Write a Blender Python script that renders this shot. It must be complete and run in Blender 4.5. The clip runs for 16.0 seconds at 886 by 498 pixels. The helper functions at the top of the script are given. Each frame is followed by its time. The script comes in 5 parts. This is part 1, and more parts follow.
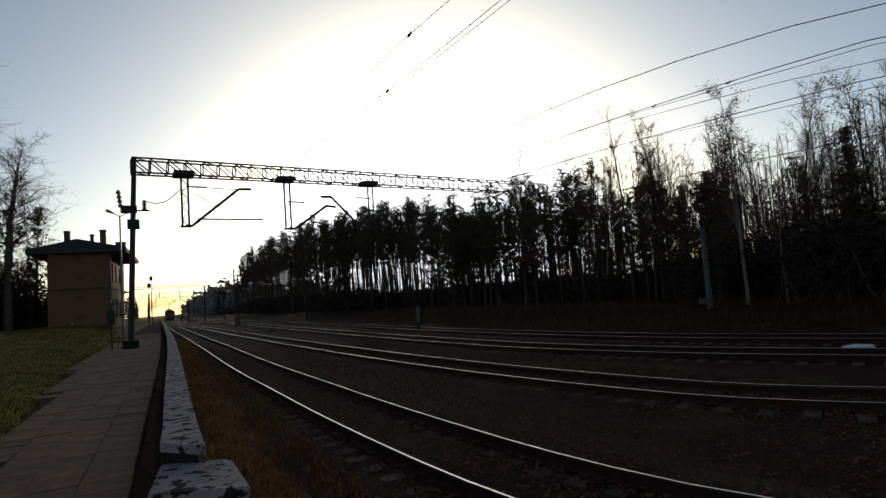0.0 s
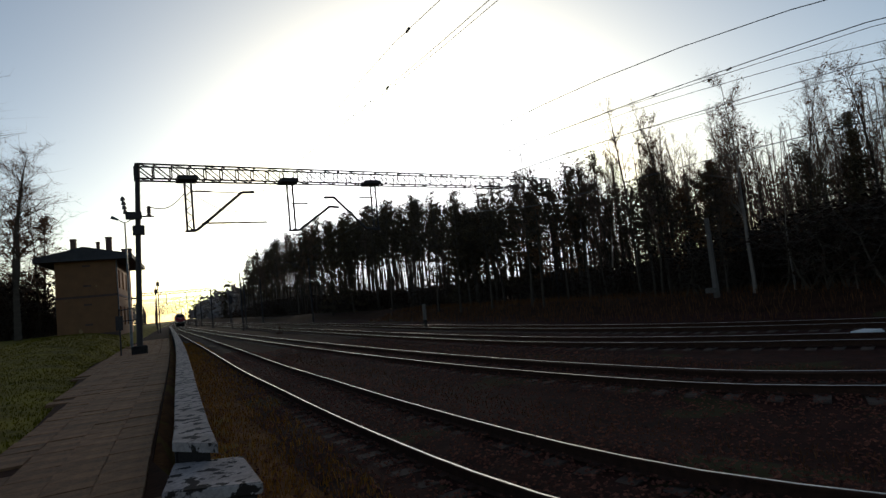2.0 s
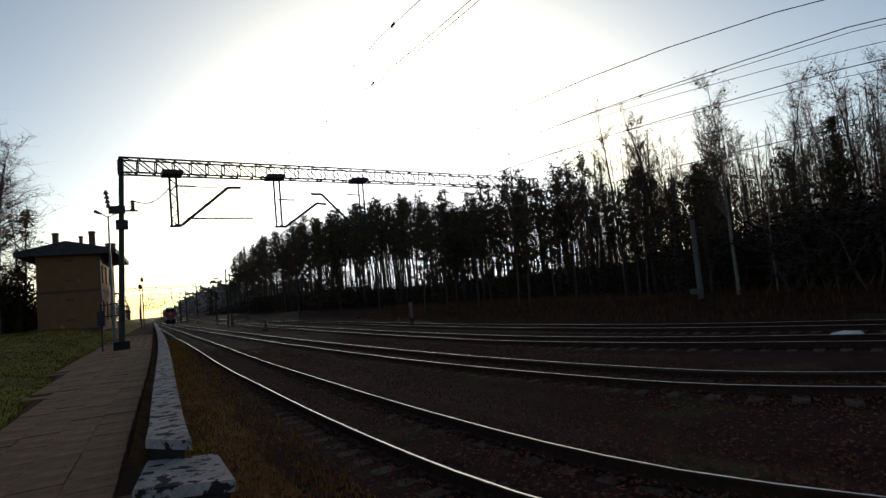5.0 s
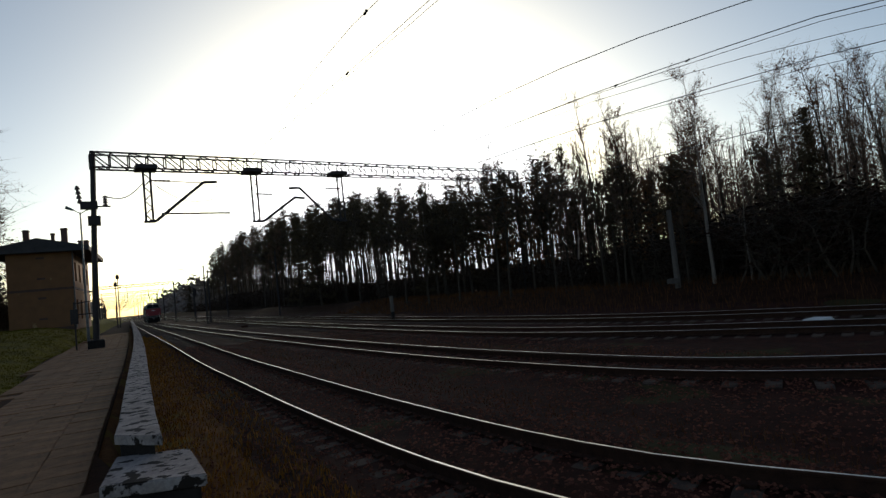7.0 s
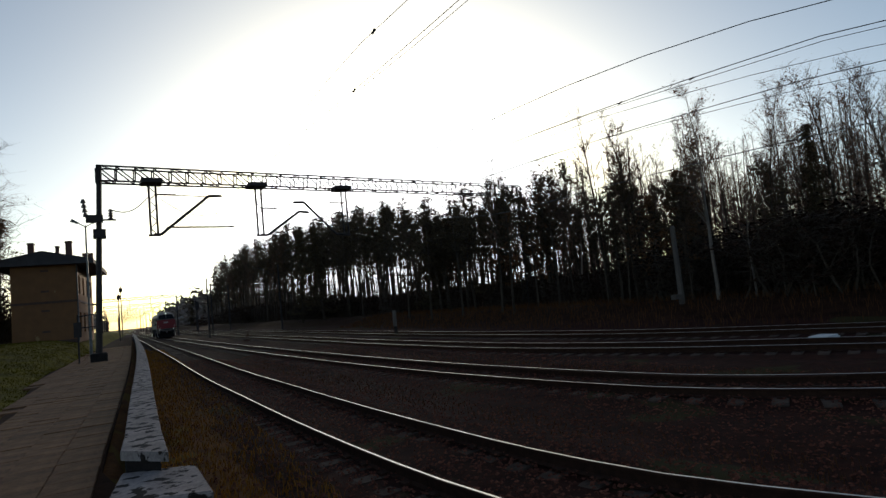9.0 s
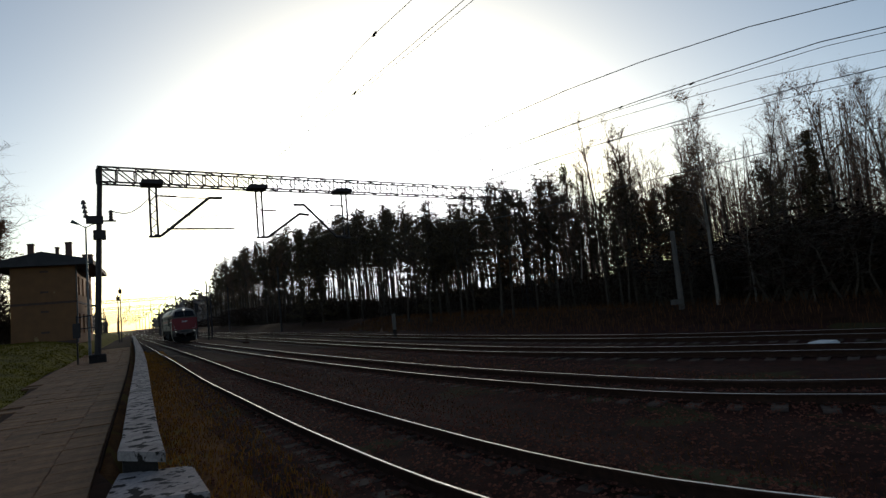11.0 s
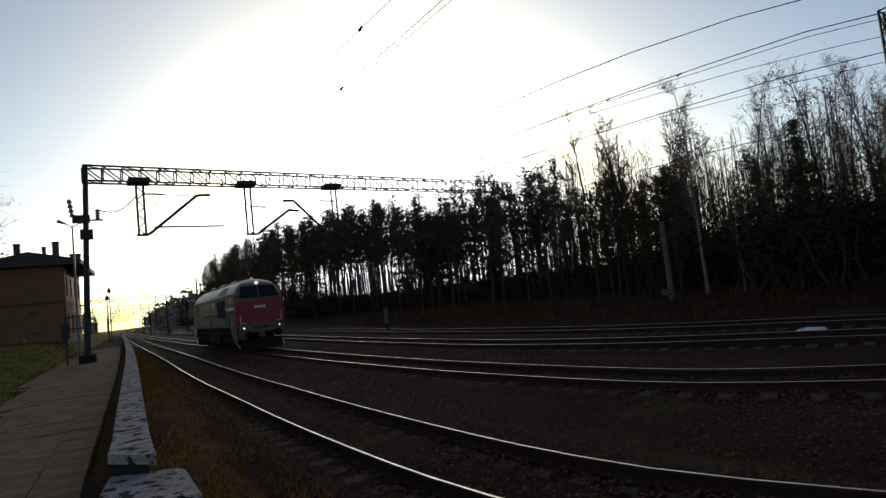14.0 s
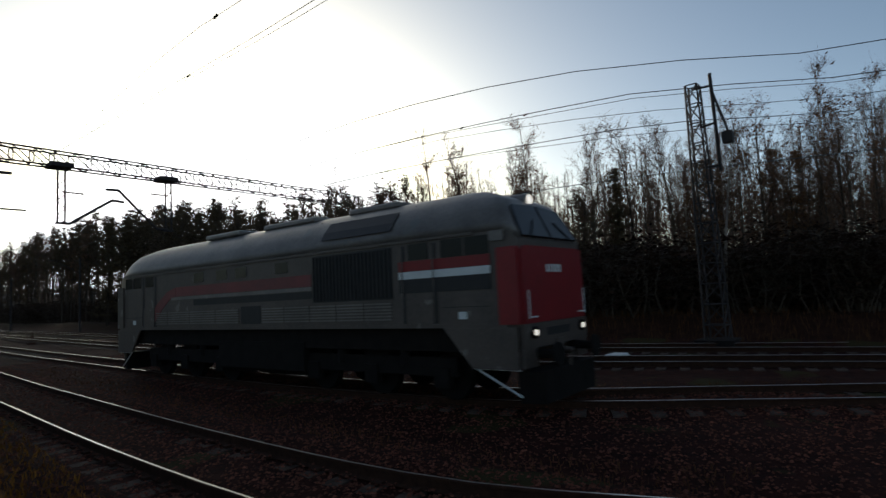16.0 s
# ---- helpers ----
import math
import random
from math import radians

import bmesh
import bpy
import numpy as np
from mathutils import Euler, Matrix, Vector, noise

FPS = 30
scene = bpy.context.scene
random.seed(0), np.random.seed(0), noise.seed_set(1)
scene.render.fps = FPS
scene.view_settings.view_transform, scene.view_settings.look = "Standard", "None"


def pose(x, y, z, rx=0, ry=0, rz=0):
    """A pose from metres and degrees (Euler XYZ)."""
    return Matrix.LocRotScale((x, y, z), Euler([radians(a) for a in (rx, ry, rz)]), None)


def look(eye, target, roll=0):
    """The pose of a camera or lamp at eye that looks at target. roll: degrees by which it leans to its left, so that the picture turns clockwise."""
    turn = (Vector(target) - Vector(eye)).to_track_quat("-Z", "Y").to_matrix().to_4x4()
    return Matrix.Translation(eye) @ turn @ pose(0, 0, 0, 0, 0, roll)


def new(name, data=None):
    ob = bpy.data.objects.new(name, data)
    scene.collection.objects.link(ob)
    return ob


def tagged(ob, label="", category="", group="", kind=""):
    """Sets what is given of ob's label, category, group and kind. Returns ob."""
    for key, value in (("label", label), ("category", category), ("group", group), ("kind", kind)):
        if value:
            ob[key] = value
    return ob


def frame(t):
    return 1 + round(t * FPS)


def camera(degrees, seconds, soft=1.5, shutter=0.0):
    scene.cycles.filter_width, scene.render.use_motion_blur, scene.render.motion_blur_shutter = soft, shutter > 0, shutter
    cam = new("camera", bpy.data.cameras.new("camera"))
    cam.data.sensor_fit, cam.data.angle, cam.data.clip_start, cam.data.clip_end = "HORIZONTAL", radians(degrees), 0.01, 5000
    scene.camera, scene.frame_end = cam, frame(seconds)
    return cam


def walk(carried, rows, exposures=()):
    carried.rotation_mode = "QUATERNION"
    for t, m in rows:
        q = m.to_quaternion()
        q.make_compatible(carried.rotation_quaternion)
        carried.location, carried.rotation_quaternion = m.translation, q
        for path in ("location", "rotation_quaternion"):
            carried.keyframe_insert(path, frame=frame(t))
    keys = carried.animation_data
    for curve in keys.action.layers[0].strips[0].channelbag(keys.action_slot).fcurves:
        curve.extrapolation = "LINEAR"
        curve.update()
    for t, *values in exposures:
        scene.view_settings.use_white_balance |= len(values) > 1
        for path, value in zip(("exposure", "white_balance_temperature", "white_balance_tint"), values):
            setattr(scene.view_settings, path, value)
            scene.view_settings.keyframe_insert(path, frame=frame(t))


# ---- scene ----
cam = camera(76.2, 16.0, soft=1.4, shutter=0.25)
walk(cam, [
    (0.0, pose(-0.15, 0.00, 2.00, 94.61, 4.21, -30.11)),
    (0.5, pose(-0.02, 0.00, 1.97, 94.43, 5.04, -30.56)),
    (1.0, pose(-0.15, -0.01, 1.98, 95.08, 6.35, -28.94)),
    (1.5, pose(-0.16, -0.01, 1.96, 94.29, 5.57, -29.54)),
    (2.0, pose(-0.16, -0.01, 1.95, 94.45, 5.82, -29.53)),
    (2.5, pose(-0.19, -0.01, 1.94, 94.45, 5.60, -29.53)),
    (3.0, pose(-0.18, -0.01, 1.94, 95.02, 5.00, -29.45)),
    (3.5, pose(-0.18, -0.01, 1.93, 94.51, 5.51, -29.32)),
    (4.0, pose(-0.10, -0.01, 1.93, 94.12, 5.44, -29.99)),
    (6.5, pose(-0.04, 0.00, 1.89, 94.17, 5.80, -31.78)),
    (7.0, pose(0.01, 0.00, 1.87, 93.39, 6.00, -32.62)),
    (7.5, pose(0.00, 0.00, 1.89, 94.22, 5.75, -32.57)),
    (8.0, pose(0.00, 0.00, 1.89, 94.11, 5.70, -32.57)),
    (8.5, pose(0.01, 0.00, 1.88, 94.13, 5.44, -32.64)),
    (9.0, pose(-0.04, 0.00, 1.90, 94.86, 5.73, -32.37)),
    (11.5, pose(-0.03, 0.00, 1.88, 95.25, 5.28, -32.42)),
    (12.0, pose(-0.02, 0.00, 1.89, 95.13, 5.42, -32.51)),
    (12.5, pose(-0.02, 0.00, 1.89, 95.03, 5.39, -32.58)),
    (13.0, pose(-0.03, 0.00, 1.89, 95.12, 5.54, -32.51)),
    (13.5, pose(-0.03, 0.00, 1.88, 94.86, 5.55, -32.77)),
    (14.0, pose(-0.01, 0.00, 1.91, 94.48, 6.33, -33.22)),
    (14.5, pose(-0.05, 0.00, 1.96, 95.17, 6.21, -35.17)),
    (15.0, pose(0.00, 0.00, 1.91, 95.44, 3.87, -38.70)),
    (15.5, pose(0.00, 0.00, 1.91, 94.88, 3.25, -43.20)),
    (16.0, pose(0.00, 0.00, 1.91, 94.70, 2.88, -49.00)),
], exposures=[(0, -0.28), (1.6, -0.20), (2.3, -0.05), (6.2, -0.05), (7, -0.12), (8, -0.03), (16, 0.0)])

# ---- light ----
SUN_AZ, SUN_EL = 29.4, 10.0
world = bpy.data.worlds.new("sky")
scene.world = world
world.use_nodes = True
wn = world.node_tree
sky = wn.nodes.new("ShaderNodeTexSky")
sky.sky_type = "NISHITA"
sky.sun_disc = False
sky.sun_elevation, sky.sun_rotation = radians(SUN_EL), radians(SUN_AZ)
sky.altitude = 200
sky.air_density, sky.dust_density, sky.ozone_density = 0.72, 2.0, 0.55
tint = wn.nodes.new("ShaderNodeMixRGB")
tint.blend_type = "MULTIPLY"
tint.inputs["Fac"].default_value, tint.inputs["Color2"].default_value = 1.0, (0.905, 1.0, 1.035, 1)
wn.links.new(sky.outputs[0], tint.inputs["Color1"])
aureole = wn.nodes.new("ShaderNodeMixRGB")
aureole.blend_type = "DARKEN"
aureole.inputs["Fac"].default_value, aureole.inputs["Color2"].default_value = 1.0, (17.0, 17.0, 17.0, 1)
wn.links.new(tint.outputs[0], aureole.inputs["Color1"])
wn.links.new(aureole.outputs[0], wn.nodes["Background"].inputs[0])
wn.nodes["Background"].inputs[1].default_value = 0.151
sun = new("sun", bpy.data.lights.new("sun", "SUN"))
sun.data.energy, sun.data.angle, sun.data.color = 3.0, radians(0.5), (1.0, 0.86, 0.68)
sd = Vector((math.sin(radians(SUN_AZ)) * math.cos(radians(SUN_EL)), math.cos(radians(SUN_AZ)) * math.cos(radians(SUN_EL)), math.sin(radians(SUN_EL))))
sun.matrix_world = look(sd * 100, (0, 0, 0))


# ---- materials ----
def mat(name, c1, c2=None, rough=0.8, scale=4.0, bump=0.0, metal=0.0, fine=0.0, spots=None, island=0.0, spec=0.5):
    """Two-scale noise colour with bump; spots=(colour, threshold, scale) adds worn patches."""
    m = bpy.data.materials.new(name)
    m.use_nodes = True
    nt = m.node_tree
    b = nt.nodes["Principled BSDF"]
    b.inputs["Roughness"].default_value = rough
    b.inputs["Metallic"].default_value = metal
    b.inputs["Specular IOR Level"].default_value = spec
    c2 = c2 or tuple(v * 0.6 for v in c1)
    co = nt.nodes.new("ShaderNodeTexCoord")
    n1 = nt.nodes.new("ShaderNodeTexNoise")
    n1.inputs["Scale"].default_value, n1.inputs["Detail"].default_value = scale, 6.0
    nt.links.new(co.outputs["Object"], n1.inputs["Vector"])
    n2 = nt.nodes.new("ShaderNodeTexNoise")
    n2.inputs["Scale"].default_value, n2.inputs["Detail"].default_value = scale * 11, 4.0
    nt.links.new(co.outputs["Object"], n2.inputs["Vector"])
    mix = nt.nodes.new("ShaderNodeMath")
    mix.operation = "MULTIPLY_ADD"
    mix.inputs[1].default_value = 0.45
    nt.links.new(n2.outputs["Fac"], mix.inputs[0])
    half = nt.nodes.new("ShaderNodeMath")
    half.operation = "MULTIPLY"
    half.inputs[1].default_value = 0.6
    nt.links.new(n1.outputs["Fac"], half.inputs[0])
    nt.links.new(half.outputs[0], mix.inputs[2])
    ramp = nt.nodes.new("ShaderNodeValToRGB")
    ramp.color_ramp.elements[0].position, ramp.color_ramp.elements[1].position = 0.36, 0.66
    ramp.color_ramp.elements[0].color, ramp.color_ramp.elements[1].color = (*c2, 1), (*c1, 1)
    nt.links.new(mix.outputs[0], ramp.inputs["Fac"])
    out = ramp.outputs["Color"]
    if spots:
        n3 = nt.nodes.new("ShaderNodeTexNoise")
        n3.inputs["Scale"].default_value, n3.inputs["Detail"].default_value = spots[2], 8.0
        nt.links.new(co.outputs["Object"], n3.inputs["Vector"])
        r3 = nt.nodes.new("ShaderNodeValToRGB")
        r3.color_ramp.elements[0].position, r3.color_ramp.elements[1].position = spots[1], spots[1] + 0.03
        nt.links.new(n3.outputs["Fac"], r3.inputs["Fac"])
        mx = nt.nodes.new("ShaderNodeMixRGB")
        mx.inputs["Color2"].default_value = (*spots[0], 1)
        nt.links.new(r3.outputs["Color"], mx.inputs["Fac"])
        nt.links.new(out, mx.inputs["Color1"])
        out = mx.outputs["Color"]
    if island:
        oi = nt.nodes.new("ShaderNodeObjectInfo")
        ge = nt.nodes.new("ShaderNodeNewGeometry")
        add = nt.nodes.new("ShaderNodeMath")
        add.operation = "ADD"
        nt.links.new(oi.outputs["Random"], add.inputs[0])
        nt.links.new(ge.outputs["Random Per Island"], add.inputs[1])
        ml = nt.nodes.new("ShaderNodeMath")
        ml.operation = "MULTIPLY_ADD"
        ml.inputs[1].default_value, ml.inputs[2].default_value = island, 1 - island
        nt.links.new(add.outputs[0], ml.inputs[0])
        hv = nt.nodes.new("ShaderNodeHueSaturation")
        nt.links.new(ml.outputs[0], hv.inputs["Value"])
        nt.links.new(out, hv.inputs["Color"])
        out = hv.outputs["Color"]
    nt.links.new(out, b.inputs["Base Color"])
    if bump:
        bp = nt.nodes.new("ShaderNodeBump")
        bp.inputs["Strength"].default_value, bp.inputs["Distance"].default_value = bump, 0.02
        nt.links.new(mix.outputs[0], bp.inputs["Height"])
        nt.links.new(bp.outputs["Normal"], b.inputs["Normal"])
    return m


def glow(name, colour, strength):
    m = bpy.data.materials.new(name)
    m.use_nodes = True
    b = m.node_tree.nodes["Principled BSDF"]
    b.inputs["Base Color"].default_value = (*colour, 1)
    b.inputs["Emission Color"].default_value = (*colour, 1)
    b.inputs["Emission Strength"].default_value = strength
    return m


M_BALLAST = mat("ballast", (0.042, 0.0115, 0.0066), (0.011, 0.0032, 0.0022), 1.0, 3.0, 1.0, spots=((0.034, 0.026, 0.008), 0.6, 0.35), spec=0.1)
M_STONE = mat("stone", (0.19, 0.062, 0.036), (0.018, 0.0055, 0.0035), 0.95, 9.0, 0.4, island=0.7, spec=0.15)
M_GRASS = mat("grass", (0.135, 0.105, 0.006), (0.045, 0.032, 0.004), 1.0, 0.7, 0.6, island=0.35, spec=0.1)
M_LITTER = mat("brown_litter_soil", (0.20, 0.078, 0.022), (0.055, 0.021, 0.008), 1.0, 2.0, 1.0, spots=((0.15, 0.085, 0.018), 0.57, 0.8), spec=0.1)
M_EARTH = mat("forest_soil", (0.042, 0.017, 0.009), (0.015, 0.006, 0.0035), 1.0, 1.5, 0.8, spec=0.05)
M_SLEEPER = mat("concrete_sleeper", (0.105, 0.068, 0.050), (0.042, 0.027, 0.02), 0.95, 6.0, 0.4, island=0.3, spec=0.15)
M_RAILHEAD = mat("polished_rail", (0.46, 0.44, 0.41), (0.34, 0.32, 0.30), 0.30, 8.0, metal=1.0)
M_RAILDULL = mat("dull_rail", (0.54, 0.48, 0.44), (0.36, 0.32, 0.29), 0.30, 8.0, metal=1.0)
M_RUST = mat("rusty_steel", (0.06, 0.027, 0.016), (0.028, 0.013, 0.009), 0.95, 9.0, 0.4, spec=0.1)
M_PAVER = mat("paving_slab", (0.20, 0.098, 0.046), (0.08, 0.039, 0.019), 0.92, 3.0, 0.5, island=0.4, spec=0.2)
M_COPING = mat("flaking_painted_concrete", (0.38, 0.30, 0.27), (0.18, 0.14, 0.125), 0.95, 3.0, 0.7, spots=((0.026, 0.018, 0.014), 0.545, 6.5), spec=0.15)
# Near-black: the shade on the wall's sides is put into this colour.
M_WALL = mat("shade_dark_concrete", (0.032, 0.024, 0.021), (0.013, 0.010, 0.009), 0.95, 2.5, 0.5, spec=0.15)
M_STEEL = mat("dark_painted_steel", (0.04, 0.026, 0.022), (0.018, 0.012, 0.011), 0.8, 6.0, 0.2)
M_GALV = mat("grey_galvanised_steel", (0.16, 0.16, 0.16), (0.08, 0.08, 0.08), 0.55, 6.0, 0.2, metal=0.4)
M_CERAMIC = mat("brown_ceramic", (0.10, 0.05, 0.03), (0.06, 0.03, 0.02), 0.3, 8.0)
M_RENDER = mat("ochre_render", (0.20, 0.085, 0.030), (0.14, 0.060, 0.022), 0.9, 1.5, 0.3, spots=((0.27, 0.16, 0.07), 0.66, 0.9))
M_BAND = mat("brown_band", (0.10, 0.05, 0.035), None, 0.9, 3.0)
M_ROOF = mat("roofing_felt", (0.06, 0.05, 0.05), (0.035, 0.03, 0.03), 0.9, 2.0, 0.3)
M_BRICK = mat("sooty_brick", (0.16, 0.08, 0.06), (0.07, 0.04, 0.03), 0.9, 5.0, 0.5)
M_BARK = mat("dark_bark", (0.10, 0.07, 0.05), (0.04, 0.03, 0.022), 0.95, 5.0, 0.7, spec=0.1)
M_BIRCH = mat("birch_bark", (0.24, 0.18, 0.14), (0.11, 0.084, 0.066), 0.85, 3.0, 0.4, spots=((0.05, 0.04, 0.035), 0.58, 4.0))
M_NEEDLE = mat("pine_needles", (0.10, 0.066, 0.034), (0.045, 0.032, 0.018), 0.9, 1.0, island=0.4, spec=0.1)
M_TWIG = mat("bare_twigs", (0.17, 0.095, 0.062), (0.09, 0.052, 0.036), 0.95, 2.0, island=0.3, spec=0.1)
M_RUSTLEAF = mat("autumn_leaves", (0.16, 0.075, 0.03), (0.08, 0.04, 0.02), 0.9, 1.0, island=0.5, spec=0.1)
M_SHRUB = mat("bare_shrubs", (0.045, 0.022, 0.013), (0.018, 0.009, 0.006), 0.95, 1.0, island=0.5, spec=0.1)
M_WIRE = mat("overhead_wire", (0.05, 0.045, 0.045), None, 0.6, 2.0)
M_RED = mat("red_loco_paint", (0.24, 0.005, 0.008), (0.18, 0.004, 0.006), 0.5, 1.5, spots=((0.26, 0.02, 0.018), 0.68, 2.0))
M_FADED = mat("faded_red_paint", (0.20, 0.03, 0.03), (0.13, 0.025, 0.025), 0.5, 1.5)
# Light grey paint set dark: the side's shade is toned into the colour.
M_GREY = mat("shade_toned_grey_paint", (0.100, 0.070, 0.056), (0.058, 0.041, 0.034), 0.5, 1.2, spots=((0.17, 0.135, 0.115), 0.66, 2.4))
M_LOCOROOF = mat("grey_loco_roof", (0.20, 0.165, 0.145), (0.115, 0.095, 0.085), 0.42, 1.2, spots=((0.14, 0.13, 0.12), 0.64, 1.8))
M_DARKBAND = mat("dark_grille", (0.022, 0.017, 0.016), (0.011, 0.009, 0.009), 0.6, 4.0, 0.2)
M_UNDER = mat("grimy_running_gear", (0.016, 0.012, 0.010), (0.008, 0.006, 0.005), 0.9, 3.0, 0.4, spec=0.15)
M_GLASS = mat("dark_window_glass", (0.012, 0.012, 0.013), (0.007, 0.007, 0.008), 0.22, 1.0, spec=0.18)
M_WHITEPAINT = mat("white_paint", (0.72, 0.70, 0.67), (0.55, 0.53, 0.50), 0.6, 3.0, 0.2)
M_POST = mat("pale_concrete", (0.15, 0.115, 0.092), (0.09, 0.068, 0.055), 0.9, 2.0, 0.3)
M_LAMP = glow("headlamp_glow", (1.0, 0.93, 0.82), 0.85)


# ---- mesh helpers ----
def box(bm, lo, hi, m=None):
    lo, hi = Vector(lo), Vector(hi)
    c, d = (lo + hi) / 2, hi - lo
    bmesh.ops.create_cube(bm, size=1, matrix=(m or Matrix()) @ Matrix.Translation(c) @ Matrix.Diagonal((d.x, d.y, d.z, 1)))


def bar(bm, a, b, r, r2=None, n=6):
    """A round bar from a to b, tapering from r to r2."""
    a, b = Vector(a), Vector(b)
    d = b - a
    if d.length < 1e-5:
        return
    q = d.to_track_quat("Z", "Y").to_matrix().to_4x4()
    bmesh.ops.create_cone(bm, segments=n, radius1=r, radius2=r if r2 is None else r2, depth=d.length, cap_ends=True, matrix=Matrix.Translation((a + b) / 2) @ q)


def extrude_profile(bm, loops, close=True, caps=True):
    """Skin through loops of points of equal count."""
    rings = [[bm.verts.new(p) for p in lp] for lp in loops]
    n = len(rings[0])
    for r0, r1 in zip(rings, rings[1:]):
        for i in range(n if close else n - 1):
            bm.faces.new((r0[i], r0[(i + 1) % n], r1[(i + 1) % n], r1[i]))
    if caps and close:
        bm.faces.new(rings[0][::-1])
        bm.faces.new(rings[-1])
    return rings


def mesh_of(bm, material, smooth=False):
    me = bpy.data.meshes.new("m")
    bmesh.ops.recalc_face_normals(bm, faces=bm.faces)
    bm.to_mesh(me)
    bm.free()
    me.materials.append(material)
    if smooth:
        for p in me.polygons:
            p.use_smooth = True
    return me


def part(name, bm, material, parent, label="", smooth=False):
    ob = new(name, mesh_of(bm, material, smooth) if isinstance(bm, bmesh.types.BMesh) else bm)
    ob.parent = parent
    return tagged(ob, label)


def thing(name, label, category, m=None, group="", kind=""):
    ob = tagged(new(name), label, category, group, kind)
    if m:
        ob.matrix_world = m
    return ob


def raw(name, verts, faces, material, parent=None, smooth=False):
    me = bpy.data.meshes.new(name)
    me.from_pydata(verts, [], faces)
    me.materials.append(material)
    if smooth:
        for p in me.polygons:
            p.use_smooth = True
    ob = new(name, me)
    ob.parent = parent
    return ob


def knots(pairs):
    """A smooth function through a few (y, x) pairs."""
    ys, xs = [p[0] for p in pairs], [p[1] for p in pairs]
    sl = [(xs[min(i + 1, len(xs) - 1)] - xs[max(i - 1, 0)]) / (ys[min(i + 1, len(ys) - 1)] - ys[max(i - 1, 0)]) for i in range(len(ys))]

    def f(y):
        if y <= ys[0]:
            return xs[0] + sl[0] * (y - ys[0])
        if y >= ys[-1]:
            return xs[-1] + sl[-1] * (y - ys[-1])
        i = max(k for k in range(len(ys) - 1) if ys[k] <= y)
        h = ys[i + 1] - ys[i]
        t = (y - ys[i]) / h
        return (2 * t**3 - 3 * t * t + 1) * xs[i] + (t**3 - 2 * t * t + t) * h * sl[i] + (-2 * t**3 + 3 * t * t) * xs[i + 1] + (t**3 - t * t) * h * sl[i + 1]
    return f


def step(a, b, v):
    t = min(max((v - a) / (b - a), 0), 1)
    return t * t * (3 - 2 * t)


# ---- plan: the tracks bend gently; the platform path lies 0.5 m over the first track's rails ----
TRACKS = [
    (knots([(-44.7, 12.28), (-11.2, 8.04), (0.0, 5.81), (1.1, 5.41), (2.2, 5.02), (3.0, 4.71), (3.9, 4.44), (5.4, 4.22), (7.3, 4.13), (11.2, 4.14), (16.7, 4.30), (21.2, 4.43), (26.8, 4.69), (38.0, 5.30), (62.5, 6.48), (94.9, 8.04), (192.0, 12.50), (267.9, 15.85), (781.5, 37.96)]), -0.22),
    (knots([(-40, 29), (-10, 19.2), (0, 14.7), (2.2, 13.45), (4.4, 12.2), (5.5, 11.55), (7, 10.88), (8.2, 10.56), (11.1, 10.18), (15.5, 9.86), (22, 9.74), (29, 9.8), (37, 9.9), (52, 10.3), (70, 10.85), (85, 11.35), (107, 12.15), (140, 13.5), (190, 16.0), (240, 18.5), (700, 39)]), -0.37),
    (knots([(-44.3, 26.59), (-11.1, 22.16), (0.0, 19.83), (4.4, 18.50), (7.8, 17.40), (11.3, 16.23), (15.0, 15.40), (18.8, 14.90), (22.2, 14.79), (33.2, 14.96), (63.2, 16.29), (94.2, 17.95), (265.9, 25.48), (775.6, 48.75)]), -0.37),
    (knots([(-44.3, 31.02), (-11.1, 25.48), (0.0, 23.49), (5.5, 22.16), (10.0, 21.05), (13.6, 20.17), (18.8, 19.50), (27.7, 19.28), (37.7, 19.50), (63.2, 21.05), (94.2, 22.71), (265.9, 30.47), (775.6, 54.29)]), -0.37),
]
EDGE = knots([(-40, 29), (0, 28.5), (20, 28), (40, 29), (65, 31), (120, 32), (200, 36), (300, 40), (500, 55), (900, 85)])
COPE = knots([(6.0, 0.38), (10.3, 0.70), (17.4, 1.25), (25, 1.82), (39, 2.78), (60, 4.1), (90, 6.0), (130, 8.4)])
PATH_L = knots([(-10, -2.6), (5, -1.9), (12, -1.65), (20, -1.55), (31, -1.45), (39, -0.6), (60, 0.9), (110, 4.4)])
PLAT = 0.3


def ground_z(x, y):
    bed = -0.47 - 0.16 * step(5.9, 7.4, x)
    if abs(x - 4) < 6 and -10 < y < 60:
        bed += 0.055 * step(2.2, 1.4, abs(x - TRACKS[0][0](y)))
    if -12 < y < 60:
        for f, z0 in TRACKS[1:]:
            bed += 0.07 * step(1.9, 1.25, abs(x - f(y)))
    wood = 1.0 * step(0, 6.5, x - EDGE(y) + 6.5) + 1.0 * step(6, 40, x - EDGE(y))
    left = 0.0
    if y < 200:
        d = COPE(max(y, 6.2)) - 0.1 - x
        left = step(0.0, 0.25, d) * 0.67
        far = step(0, 1.2, PATH_L(y) - x)
        left += far * (0.08 + 1.35 * step(8, 62, y) * step(-0.5, 7, PATH_L(y) - x + 2.5))
    return bed + wood + left


# ---- ground ----
def axis(cuts):
    out = []
    for (a, b, s) in cuts:
        n = max(1, round((b - a) / s))
        out += [a + (b - a) * i / n for i in range(n)]
    return out + [cuts[-1][1]]


